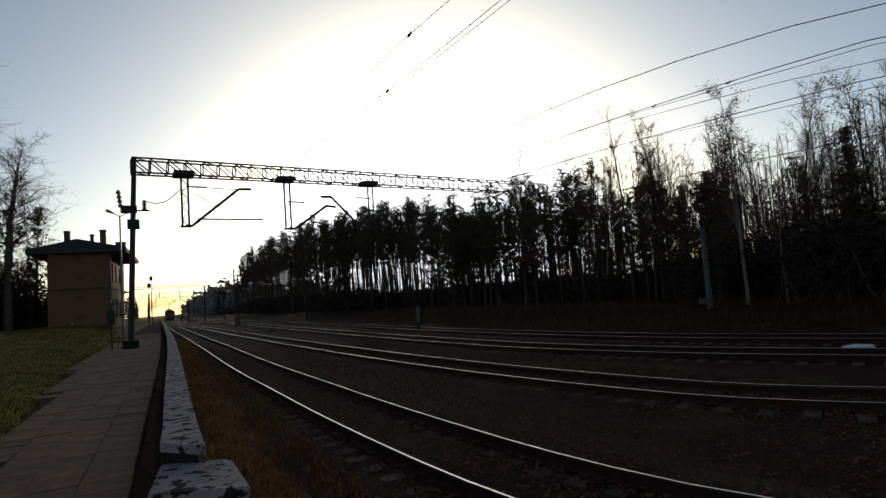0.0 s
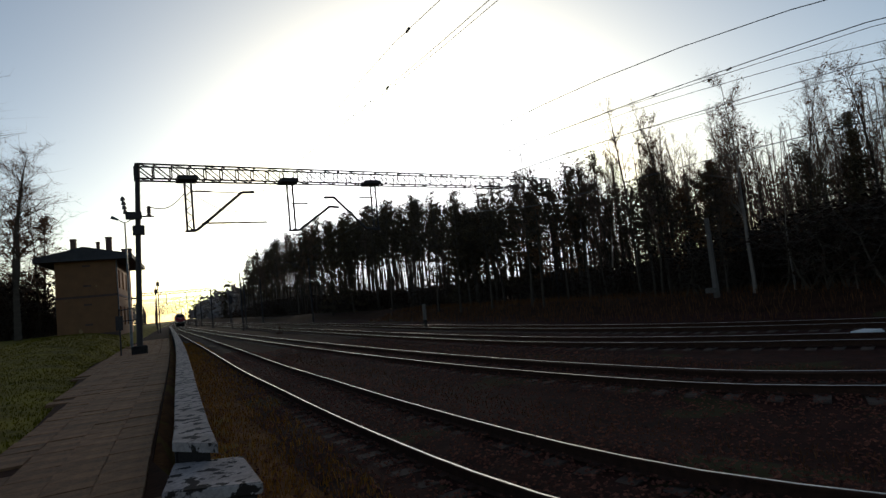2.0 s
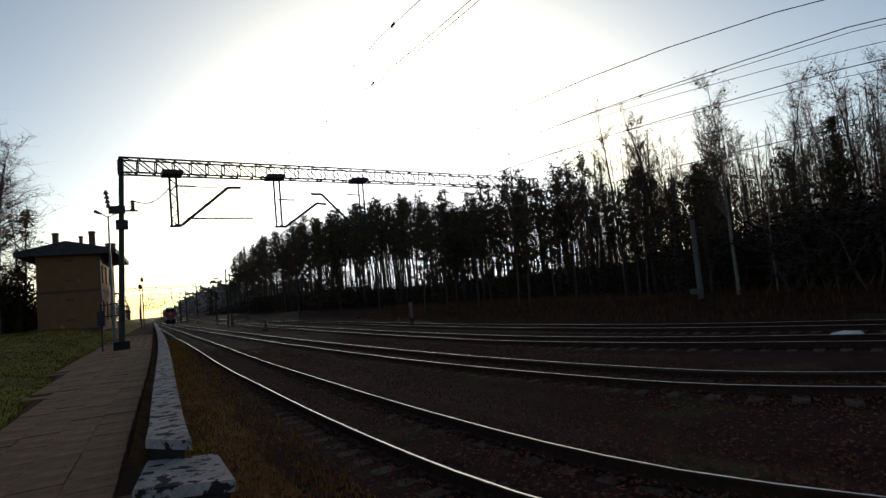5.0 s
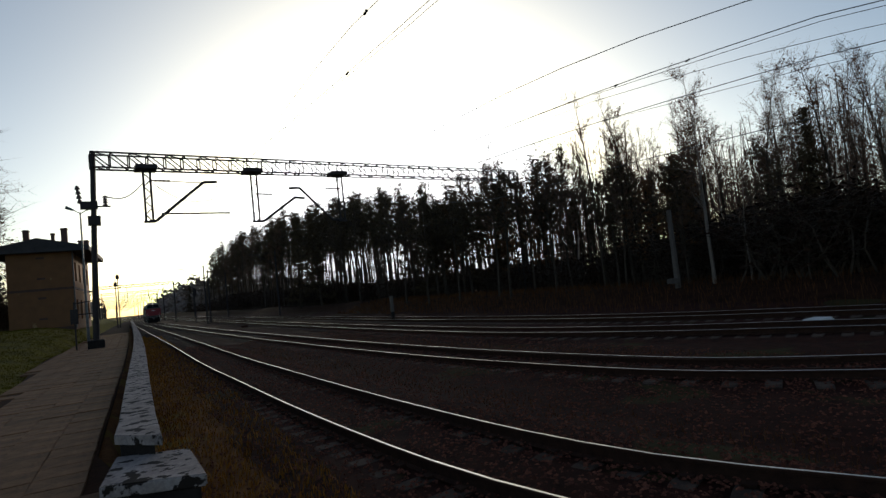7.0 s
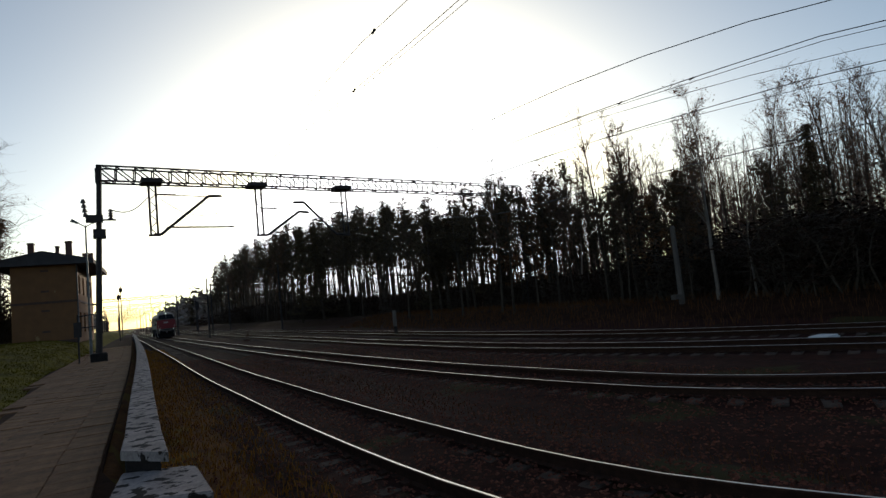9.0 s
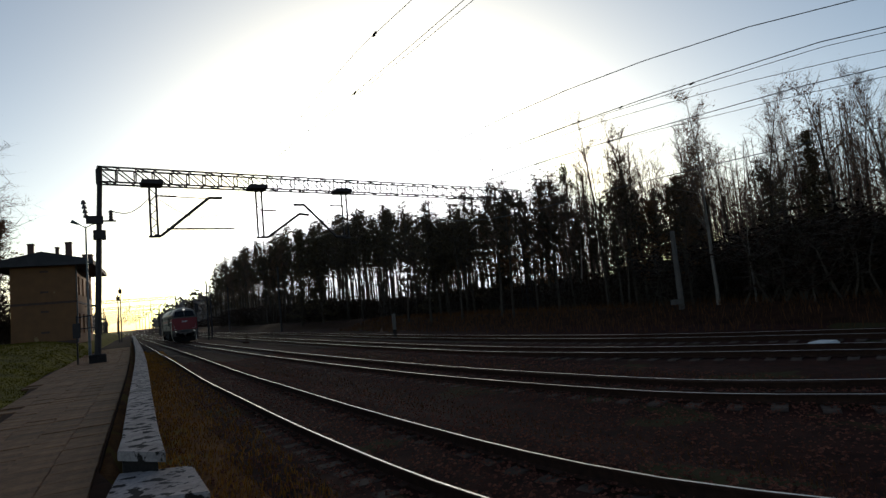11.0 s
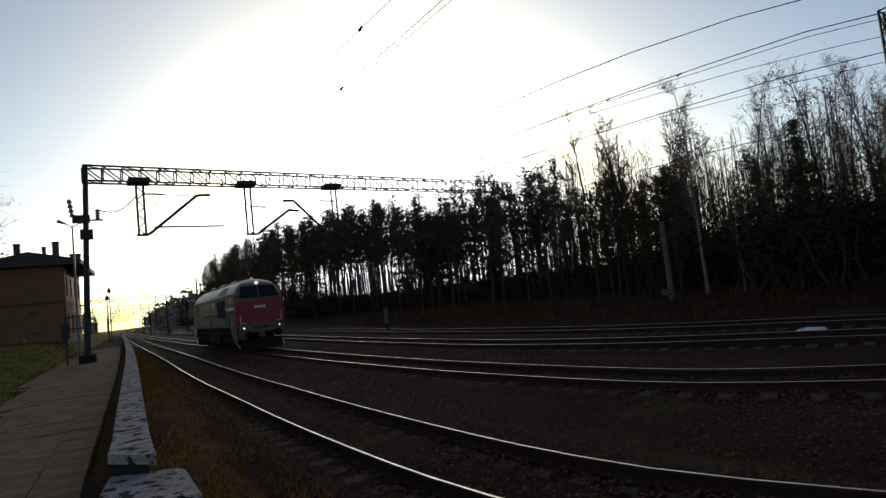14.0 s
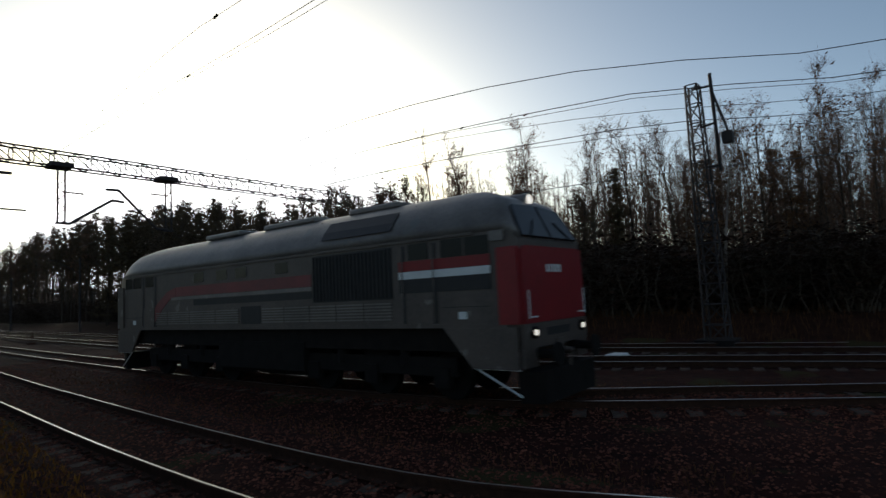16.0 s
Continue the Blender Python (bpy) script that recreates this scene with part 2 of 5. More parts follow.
def build_ground():
    xs = axis([(-1800, -200, 400), (-200, -40, 20), (-40, -6, 3), (-6, 20, 0.25), (20, 46, 1.0), (46, 100, 6), (100, 300, 50), (300, 1800, 300)])
    ys = axis([(-600, -100, 100), (-100, -10, 10), (-10, 30, 0.4), (30, 70, 1.5), (70, 200, 4), (200, 300, 10), (300, 1000, 70), (1000, 3200, 400)])
    verts, faces, mats = [], [], []
    for y in ys:
        for x in xs:
            z = ground_z(x, y)
            if abs(x) < 60 and -15 < y < 120:
                z += 0.02 * noise.noise((x * 1.9, y * 1.9, 0)) + 0.03 * noise.noise((x * 0.4, y * 0.4, 3))
            verts.append((x, y, z))
    n = len(xs)
    for j in range(len(ys) - 1):
        for i in range(n - 1):
            faces.append((j * n + i, j * n + i + 1, (j + 1) * n + i + 1, (j + 1) * n + i))
            xc, yc = (xs[i] + xs[i + 1]) / 2, (ys[j] + ys[j + 1]) / 2
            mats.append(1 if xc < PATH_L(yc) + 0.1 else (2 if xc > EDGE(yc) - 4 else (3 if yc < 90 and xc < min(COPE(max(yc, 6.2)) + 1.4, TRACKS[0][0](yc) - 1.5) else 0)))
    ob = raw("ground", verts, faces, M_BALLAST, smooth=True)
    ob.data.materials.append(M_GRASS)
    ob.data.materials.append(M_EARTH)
    ob.data.materials.append(M_LITTER)
    ob.data.polygons.foreach_set("material_index", mats)
    tagged(ob, "dark stony railway ground with grass and forest soil", "ground", kind="structure")


build_ground()


# ---- tracks ----
RAIL = [(-0.07, -0.172), (0.07, -0.172), (0.07, -0.16), (0.012, -0.14), (0.012, -0.045), (0.036, -0.035), (0.036, -0.012), (0.031, -0.004), (0.015, 0.0), (-0.019, 0.0), (-0.031, -0.004), (-0.036, -0.012), (-0.036, -0.035), (-0.012, -0.045), (-0.012, -0.14), (-0.07, -0.16)]


def sleeper_mesh():
    bm = bmesh.new()
    prof = [(-0.15, -0.2), (0.15, -0.2), (0.13, 0.0), (-0.13, 0.0)]
    loops = []
    for x, dz in ((-1.3, -0.03), (-1.24, 0), (-0.5, 0), (-0.3, -0.04), (0.3, -0.04), (0.5, 0), (1.24, 0), (1.3, -0.03)):
        loops.append([(x, y, z + (dz if z > -0.1 else 0)) for y, z in prof])
    extrude_profile(bm, loops)
    return mesh_of(bm, M_SLEEPER)


def build_track(no, near, words):
    f, z0 = TRACKS[no]
    ob = thing("railway_track", words, "railway track", group="railway tracks", kind="")
    ys = axis([(-40, 0, 4), (0, 30, 1), (30, 100, 3), (100, 700, 20)])
    for side in (-0.7525, 0.7525):
        bm = bmesh.new()
        loops = []
        for y in ys:
            h = math.atan2(f(y + 0.5) - f(y - 0.5), 1.0)
            c, s = math.cos(h), math.sin(h)
            loops.append([(f(y) + (side + px) * c, y - (side + px) * s, z0 + pz) for px, pz in RAIL])
        extrude_profile(bm, loops)
        me = mesh_of(bm, M_RUST)
        me.materials.append(M_RAILHEAD if no == 0 else M_RAILDULL)
        for p in me.polygons:
            if p.center.z > z0 - (0.0015 if no == 0 else 0.003) and p.normal.z > 0.3:
                p.material_index = 1
        part("rail", me, None, ob, "worn steel rail with a polished head")
    if no == 1:
        for side, y0, y1 in ((-0.55, 5, 34), (0.57, 5, 34)):
            bm = bmesh.new()
            loops = []
            for y in axis([(y0, 20, 1), (20, y1, 2)]):
                h = math.atan2(f(y + 0.5) - f(y - 0.5), 1.0)
                c, s = math.cos(h), math.sin(h)
                loops.append([(f(y) + (side + px) * c, y - (side + px) * s, z0 + pz - 0.004) for px, pz in RAIL])
            extrude_profile(bm, loops)
            me = mesh_of(bm, M_RUST)
            part("check_rail", me, None, ob, "rusty inner check rail")
    me = sleeper_mesh()
    y, far = -6.0, []
    rng = random.Random(no)
    while y < 260:
        h = math.atan2(f(y + 0.5) - f(y - 0.5), 1.0)
        if y < near:
            sl = part("sleeper", me, None, ob)
            sl.matrix_world = pose(f(y), y, z0 - (0.185 if no == 0 else 0.17) + rng.uniform(-0.012, 0.012), rng.uniform(-1, 1), rng.uniform(-0.5, 0.5), -math.degrees(h) + rng.uniform(-0.8, 0.8))
        else:
            far.append((f(y), y, h))
        y += 0.6
    verts, faces = [], []
    for x, y, h in far:
        c, s, b = math.cos(h), math.sin(h), len(verts)
        for px, py, pz in ((-1.3, -.14, 0), (1.3, -.14, 0), (1.3, .14, 0), (-1.3, .14, 0), (-1.3, -.16, -.1), (1.3, -.16, -.1), (1.3, .16, -.1), (-1.3, .16, -.1)):
            verts.append((x + px * c + py * s, y - px * s + py * c, z0 - 0.17 + pz))
        faces += [tuple(b + i for i in q) for q in ((0, 1, 2, 3), (4, 5, 1, 0), (5, 6, 2, 1), (7, 4, 0, 3))]
    st = raw("sleeper_run", verts, faces, M_SLEEPER, ob)
    st["kind"] = "stuff"
    # fastenings on the near stretch
    bm = bmesh.new()
    y = -6.0
    while y < min(near, 22):
        h = math.atan2(f(y + 0.5) - f(y - 0.5), 1.0)
        for side in (-0.7525, 0.7525):
            for d in (-0.11, 0.11):
                box(bm, (side + d - 0.05, -0.07, -0.17), (side + d + 0.05, 0.07, -0.135), pose(f(y), y, z0, 0, 0, -math.degrees(h)))
        y += 0.6
    fs = part("fastening", bm, M_RUST, ob)
    fs["kind"] = "stuff"


for no, (near, words) in enumerate(((48, "main track with bright worn rails on dark sleepers"), (40, "through track on concrete sleepers that carries the locomotive"),
                                    (26, "dim siding with rusty rails on concrete sleepers"), (22, "outer siding beside the wood with thin bright rails"))):
    build_track(no, near, words)


def build_stones():
    """Loose ballast, denser near the first two tracks."""
    rng = random.Random(5)
    verts, faces = [], []

    def stone(x, y, z, r):
        b = len(verts)
        a = rng.uniform(0, 6.28)
        for k in range(5):
            t = a + k * 1.2566
            q = r * rng.uniform(0.7, 1.3)
            verts.append((x + q * math.cos(t), y + q * math.sin(t), z + r * rng.uniform(-0.3, 0.3)))
        verts.append((x + rng.uniform(-.4, .4) * r, y + rng.uniform(-.4, .4) * r, z + r * rng.uniform(0.5, 1.0)))
        for k in range(5):
            faces.append((b + k, b + (k + 1) % 5, b + 5))
    for _ in range(76000):
        y = -3 + 40 * rng.random() ** 1.7
        x = COPE(max(y, 6.2)) + 0.25 + rng.random() * (13.5 - y * 0.05)
        z = ground_z(x, y)
        bed = min(abs(x - TRACKS[k][0](y)) for k in (0, 1, 2))
        if bed > 1.9 and rng.random() < 0.45:
            continue
        stone(x, y, z + rng.uniform(0.0, 0.035) + 0.03 * step(1.6, 0.6, bed), rng.uniform(0.013, 0.034))
    tagged(raw("ballast_stones", verts, faces, M_STONE), "loose grey-brown crushed ballast stones", "ballast", kind="stuff")


build_stones()


def build_weeds():
    """Dry grass beside the wall and thin weeds between the tracks."""
    rng = random.Random(9)

    def blades(name, count, place, hmin, hmax, material, words):
        verts, faces = [], []
        for _ in range(count):
            x, y = place()
            z = ground_z(x, y)
            h, a = rng.uniform(hmin, hmax), rng.uniform(0, 6.28)
            w = 0.006 + 0.00035 * y
            dx, dy = math.cos(a) * w, math.sin(a) * w
            lx, ly = rng.uniform(-.5, .5) * h, rng.uniform(-.5, .5) * h
            b = len(verts)
            verts.extend(((x - dx, y - dy, z - 0.01), (x + dx, y + dy, z - 0.01), (x + lx * .4 + dx * .7, y + ly * .4 + dy * .7, z + h * .6), (x + lx * .4 - dx * .7, y + ly * .4 - dy * .7, z + h * .6), (x + lx, y + ly, z + h)))
            faces.extend(((b, b + 1, b + 2, b + 3), (b + 3, b + 2, b + 4)))
        tagged(raw(name, verts, faces, material), words, "grass", kind="stuff")

    def verge():
        y = 6 + 60 * rng.random() ** 1.6
        return COPE(y) + 0.22 + rng.random() ** 1.5 * 1.9, y

    def lawn():
        y = 8 + 52 * rng.random() ** 1.3
        return PATH_L(y) - 0.02 - 7 * rng.random() ** 1.4, y

    def between():
        y = 2 + 30 * rng.random() ** 1.4
        return rng.choice((TRACKS[0][0](y) + 2.1 + rng.random() * 1.4, TRACKS[1][0](y) + 1.9 + rng.random() * 1.2)), y

    def woodside():
        y = -6 + 70 * rng.random()
        return EDGE(y) - 5.5 + rng.random() * 9, y
    blades("verge_grass", 11000, verge, 0.03, 0.13, M_VERGE, "dry ochre grass along the wall foot")
    blades("lawn", 26000, lawn, 0.015, 0.06, M_GRASS, "mown green lawn beside the paved path")
    blades("track_weeds", 2600, between, 0.03, 0.12, M_DRY, "sparse dry weeds between the tracks")
    blades("tall_dead_grass", 9000, woodside, 0.15, 0.5, M_DRY, "tall dead grass along the edge of the wood")


M_VERGE = mat("ochre_verge_grass", (0.40, 0.16, 0.022), (0.17, 0.066, 0.010), 1.0, 1.0, island=0.4, spec=0.1)
M_DRY = mat("dry_grass", (0.12, 0.050, 0.018), (0.048, 0.020, 0.009), 1.0, 1.5, island=0.4, spec=0.1)
build_weeds()


# ---- platform path, wall ----
def build_path():
    ob = tagged(new("pavement"), "grey concrete slab path with open joints", "pavement", kind="structure")
    bm = bmesh.new()
    loops = []
    for y in axis([(-8, 40, 2), (40, 120, 8)]):
        xr = COPE(max(y, 6.2)) - 0.45 if y > 6.2 else 0.35
        loops.append([(PATH_L(y), y, 0.22), (xr, y, 0.22), (xr, y, PLAT - 0.03), (PATH_L(y), y, PLAT - 0.03)])
    extrude_profile(bm, loops)
    part("bed", bm, M_EARTH, ob)
    bm = bmesh.new()
    s = 0.494
    lo = [(-s / 2, -s / 2, -0.05), (s / 2, -s / 2, -0.05), (s / 2, s / 2, -0.05), (-s / 2, s / 2, -0.05)]
    mid = [(x, y, 0.014) for x, y, z in lo]
    top = [(x * 0.975, y * 0.975, 0.02) for x, y, z in lo]
    extrude_profile(bm, [lo, mid, top])
    me = mesh_of(bm, M_PAVER)
    rng = random.Random(3)
    verts, faces, count = [], [], 0
    y = -3.0
    while y < 62:
        xr = COPE(max(y, 6.2)) - 0.48 if y > 6.2 else 0.30
        x = xr - 0.25
        while x > PATH_L(y) + 0.05 + rng.uniform(-.08, .08):
            z = PLAT - 0.02 + rng.uniform(-0.008, 0.006)
            if y > 3 and count < 300:
                t = part("slab", me, None, ob)
                t.matrix_world = pose(x + rng.uniform(-.006, .006), y, z, rng.uniform(-.9, .9), rng.uniform(-.9, .9), -4 + rng.uniform(-.8, .8))
                count += 1
            else:
                b = len(verts)
                verts.extend([(x + a * 0.24, y + c * 0.24, z + d) for d in (-0.05, 0.02) for a, c in ((-1, -1), (1, -1), (1, 1), (-1, 1))])
                faces.extend([tuple(b + i for i in q) for q in ((4, 5, 6, 7), (0, 1, 5, 4), (1, 2, 6, 5), (2, 3, 7, 6), (3, 0, 4, 7))])
            x -= 0.5
        y += 0.5
    st = raw("far_slabs", verts, faces, M_PAVER, ob)
    st["kind"] = "stuff"


def build_wall():
    """Low platform wall with a painted coping that follows the curve, and an end block."""
    ob = thing("platform_wall", "low concrete wall, sides painted shade-dark, with flaking white coping", "wall", kind="structure")
    ys = axis([(6.14, 6.15, 0.01), (7.2, 30, 1.2), (30, 130, 5)])
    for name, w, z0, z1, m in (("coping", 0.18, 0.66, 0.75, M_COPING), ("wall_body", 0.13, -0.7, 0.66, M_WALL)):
        bm = bmesh.new()
        loops = []
        for y in ys:
            c = COPE(y)
            e = 0.012
            k = 1.4 if y < 6.2 else 0.0
            y += 0.1 if k and m == M_WALL else 0.0
            loops.append([(px, yy - k * (px - c), pz) for px, yy, pz in ((c - w, y, z0), (c + w, y, z0), (c + w, y, z1 - e), (c + w - e, y, z1), (c - w + e, y, z1), (c - w, y, z1 - e))])
        extrude_profile(bm, loops)
        part(name, bm, m, ob)
    for y in axis([(7.5, 60, 2.5)]):
        bm = bmesh.new()
        box(bm, (COPE(y) - 0.19, y - 0.09, 0.2), (COPE(y) - 0.128, y + 0.09, 0.655))
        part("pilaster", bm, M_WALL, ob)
    blk = thing("end_block", "low weathered concrete block, flaking white top, sides painted shade-dark", "concrete block", pose(0.53, 5.58, 0))
    # The base repeats the wall's painted-in shade; only the cap stays pale.
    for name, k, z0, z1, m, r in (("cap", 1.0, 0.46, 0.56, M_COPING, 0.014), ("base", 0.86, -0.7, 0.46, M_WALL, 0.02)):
        bm = bmesh.new()
        lo, hi = ([bm.verts.new((x * k, y * k, z)) for x, y in ((-0.48, -0.24), (0.25, -0.62), (0.28, 0.42), (-0.32, 0.74))] for z in (z0, z1))
        bm.faces.new(hi)
        bm.faces.new(lo[::-1])
        for a in range(4):
            b = (a + 1) % 4
            bm.faces.new((lo[a], lo[b], hi[b], hi[a]))
        bmesh.ops.bevel(bm, geom=bm.edges[:], offset=r, segments=2, affect="EDGES")
        part(name, bm, m, blk)


build_path()
build_wall()


# ---- gantry over the tracks ----
def lattice(bm, a, b, w, h, n, r, up=Vector((0, 0, 1))):
    """A four-chord truss from a to b, w wide and h high (below the line), with zigzag bracing."""
    a, b = Vector(a), Vector(b)
    d = (b - a).normalized()
    s = d.cross(up).normalized() * (w / 2)
    dn = -up * h
    for off in (s, -s, s + dn, dn - s):
        bar(bm, a + off, b + off, r, n=4)
    for i in range(n):
        p, q = a.lerp(b, i / n), a.lerp(b, (i + 1) / n)
        for o in (s, -s):
            bar(bm, p + o, q + o + dn, r * 0.7, n=4)
            bar(bm, p + o, p + o + dn, r * 0.7, n=4)
        if i % 2 == 0:
            bar(bm, p + s, q - s, r * 0.6, n=4)
            bar(bm, p + s + dn, q - s + dn, r * 0.6, n=4)


def upright_lattice(bm, base, top, w0, w1, n, r):
    base, top = Vector(base), Vector(top)

    def ring(t):
        w = w0 + (w1 - w0) * t
        c = base.lerp(top, t)
        return [c + Vector((sx * w / 2, sy * w / 2, 0)) for sx, sy in ((-1, -1), (1, -1), (1, 1), (-1, 1))]
    for i in range(n):
        r0, r1 = ring(i / n), ring((i + 1) / n)
        for k in range(4):
            bar(bm, r0[k], r1[k], r, n=4)
            bar(bm, r0[k], r1[(k + 1) % 4], r * 0.6, n=4)
            bar(bm, r1[k], r1[(k + 1) % 4], r * 0.6, n=4)


def insulator(bm, a, b, r=0.06, n=4):
    a, b = Vector(a), Vector(b)
    bar(bm, a, b, r * 0.4, n=6)
    for i in range(n):
        t = (i + 0.5) / n
        p, q = a.lerp(b, t - 0.35 / n), a.lerp(b, t + 0.35 / n)
        bar(bm, p, q, r, r * 0.6, n=8)


GX, GY, GTOP = 1.05, 36.2, 11.05


def gy(x):
    return GY + 0.06 * (x - GX)


def build_gantry():
    ob = thing("catenary_gantry", "steel lattice portal spanning the tracks with hanging cantilevers", "catenary gantry")
    # left post: paired channels with plates
    bm = bmesh.new()
    bar(bm, (0.62, GY, PLAT), (GX, GY, GTOP), 0.16, 0.13, n=8)
    part("post", bm, M_STEEL, ob)
    bm = bmesh.new()
    box(bm, (0.22, GY - 0.4, 0.1), (1.02, GY + 0.4, 0.75))
    bmesh.ops.bevel(bm, geom=bm.edges[:], offset=0.05, segments=1, affect="EDGES")
    part("footing", bm, M_WALL, ob)
    bm = bmesh.new()
    lattice(bm, (GX - 0.15, GY, GTOP), (33, gy(33), GTOP), 0.7, 0.85, 34, 0.052)
    part("beam", bm, M_STEEL, ob, "dark lattice beam")
    bm = bmesh.new()
    upright_lattice(bm, (33, gy(33), 0), (33, gy(33), GTOP), 0.7, 0.5, 10, 0.05)
    part("far_post", bm, M_STEEL, ob)
    # transformer-like box, bracket and horn insulators on the left post
    bm = bmesh.new()
    box(bm, (0.62, GY - 0.25, 7.0), (1.22, GY + 0.25, 7.5))
    box(bm, (0.3, GY - 0.2, 7.9), (1.12, GY + 0.15, 8.3))
    box(bm, (0.9, GY - 0.1, 8.0), (1.75, GY + 0.0, 8.07))
    part("switch_box", bm, M_STEEL, ob)
    bm = bmesh.new()
    insulator(bm, (0.32, GY, 8.2), (0.2, GY, 9.2), 0.14)
    part("switch_insulator", bm, M_CERAMIC, ob)
    bm = bmesh.new()
    insulator(bm, (1.5, GY, 8.07), (1.5, GY, 8.65), 0.14)
    part("post_insulator", bm, M_CERAMIC, ob)
    for x, z0, z1 in ((3.61, GTOP - 0.75, 7.06), (9.72, GTOP - 0.75, 6.95), (15.7, GTOP - 0.75, 6.9)):
        y = gy(x) - 0.55
        bm = bmesh.new()
        for k in (-0.18, 0.18):
            bar(bm, (x + k, y, z0), (x + k, y, z1), 0.06, n=4)
        n = 8
        for i in range(n):
            za, zb = z0 + (z1 - z0) * i / n, z0 + (z1 - z0) * (i + 1) / n
            bar(bm, (x + (-.18 if i % 2 else .18), y, za), (x + (.18 if i % 2 else -.18), y, zb), 0.03, n=4)
        box(bm, (x - 0.3, y - 0.06, z1 - 0.06), (x + 0.3, y + 0.06, z1 + 0.06))
        part("hanger", bm, M_STEEL, ob)
        bm = bmesh.new()
        box(bm, (x - 0.55, y - 0.3, z0 - 0.2), (x + 0.55, y + 0.9, z0 + 0.05))
        part("clamp_plate", bm, M_STEEL, ob)
    arms = (((3.6, 7.1), (3.95, 7.1), (6.64, 9.37), (7.4, 9.39)), ((9.72, 6.96), (10.15, 6.96), (12.3, 8.48), (12.96, 8.42)),
            ((15.7, 6.95), (14.95, 6.98), (12.79, 9.18), (12.08, 9.17)))
    for pts in arms:
        bm = bmesh.new()
        y = gy(pts[0][0]) - 0.55
        for (xa, za), (xb, zb) in zip(pts, pts[1:]):
            bar(bm, (xa, y, za), (xb, y, zb), 0.085, n=6)
        part("cantilever_arm", bm, M_STEEL, ob)
    bm = bmesh.new()
    bar(bm, (4.25, gy(5) - 0.55, 7.52), (8.1, gy(8) - 0.55, 7.52), 0.05, n=4)
    part("registration_arm", bm, M_STEEL, ob)
    bm = bmesh.new()
    bar(bm, (3.7, gy(4) - 0.55, 9.45), (6.6, gy(7) - 0.55, 9.38), 0.025, n=4)
    part("stay_rod", bm, M_STEEL, ob)
    for x, z in ((3.95, 9.45), (9.95, 8.72), (14.8, 9.15)):
        y = gy(x) - 0.55
        bm = bmesh.new()
        insulator(bm, (x - 0.2, y, z), (x + 0.9, y, z - 0.02), 0.07, 5)
        part("rod_insulator", bm, M_CERAMIC, ob)
    bm = bmesh.new()
    p = [Vector((1.55, GY, 8.6)).lerp(Vector((3.45, GY, 9.4)), i / 8) - Vector((0, 0, 0.45 * math.sin(math.pi * i / 8))) for i in range(9)]
    for a, b in zip(p, p[1:]):
        bar(bm, a, b, 0.026, n=4)
    part("jumper_cable", bm, M_WIRE, ob)
    bm = bmesh.new()
    p = [Vector((4.0, GY, 9.3)).lerp(Vector((7.2, GY, 8.4)), i / 8) - Vector((0, 0, 0.5 * math.sin(math.pi * i / 8))) for i in range(9)]
    for a, b in zip(p, p[1:]):
        bar(bm, a, b, 0.018, n=4)
    part("jumper_cable", bm, M_WIRE, ob)


build_gantry()


def build_far_gantry(x0, x1, y, h, hangers):
    ob = thing("catenary_gantry", "distant steel portal over the tracks in haze", "catenary gantry", group="distant gantries")
    for x in (x0, x1):
        bm = bmesh.new()
        bar(bm, (x, y, ground_z(x, y) - 0.1), (x, y, h), 0.16, 0.12, n=6)
        part("post", bm, M_STEEL, ob)
    bm = bmesh.new()
    lattice(bm, (x0, y, h), (x1, y, h), 0.5, 0.55, 14, 0.05)
    part("beam", bm, M_STEEL, ob)
    for k in hangers:
        bm = bmesh.new()
        bar(bm, (k, y, h - 0.5), (k, y, h - 2.9), 0.07, n=5)
        bar(bm, (k, y, h - 2.9), (k + 2.2, y, h - 1.6), 0.05, n=5)
        bar(bm, (k + 0.4, y, h - 2.7), (k + 3.2, y, h - 2.7), 0.035, n=4)
        part("hanger", bm, M_STEEL, ob)


for y in (138, 178, 215, 255, 300, 350, 410, 480):
    a = TRACKS[0][0](y)
    build_far_gantry(a - 5.6 - y * 0.008, a + 6.2 + y * 0.010, y, 8.4, (a - 1.5, a + 2.5))


def mast(x, y, h, name="catenary_mast", words="slim dark steel catenary mast with a cantilever arm", arm=3.0):
    ob = thing(name, words, "catenary mast", group="catenary masts")
    z = ground_z(x, y) - 0.05
    bm = bmesh.new()
    bar(bm, (x, y, z), (x, y, h), 0.15, 0.1, n=6)
    part("post", bm, M_STEEL, ob)
    bm = bmesh.new()
    bar(bm, (x, y, h - 2.2), (x - arm, y, h - 0.5), 0.045, n=5)
    bar(bm, (x - arm, y, h - 0.5), (x - arm - 0.9, y, h - 0.45), 0.04, n=5)
    bar(bm, (x, y, h - 0.4), (x - arm, y, h - 0.5), 0.02, n=4)
    bar(bm, (x, y, h - 3.0), (x - arm, y, h - 3.0), 0.03, n=4)
    part("cantilever_arm", bm, M_STEEL, ob)


for x, y, h in ((15.6, 89.5, 8.2), (16.9, 94, 7.6), (24.5, 118, 8.6), (25.9, 88, 9.6), (26.5, 170, 8.0), (30, 235, 8.0)):
    mast(x, y, h)
for y in (158, 205, 262, 330, 400):
    mast(TRACKS[0][0](y) - 3.6, y, 7.4, words="far slim catenary mast standing in haze", arm=-2.4)
    mast(TRACKS[1][0](y) + 3.4, y + 14, 7.4, words="far slim catenary mast standing in haze", arm=2.4)


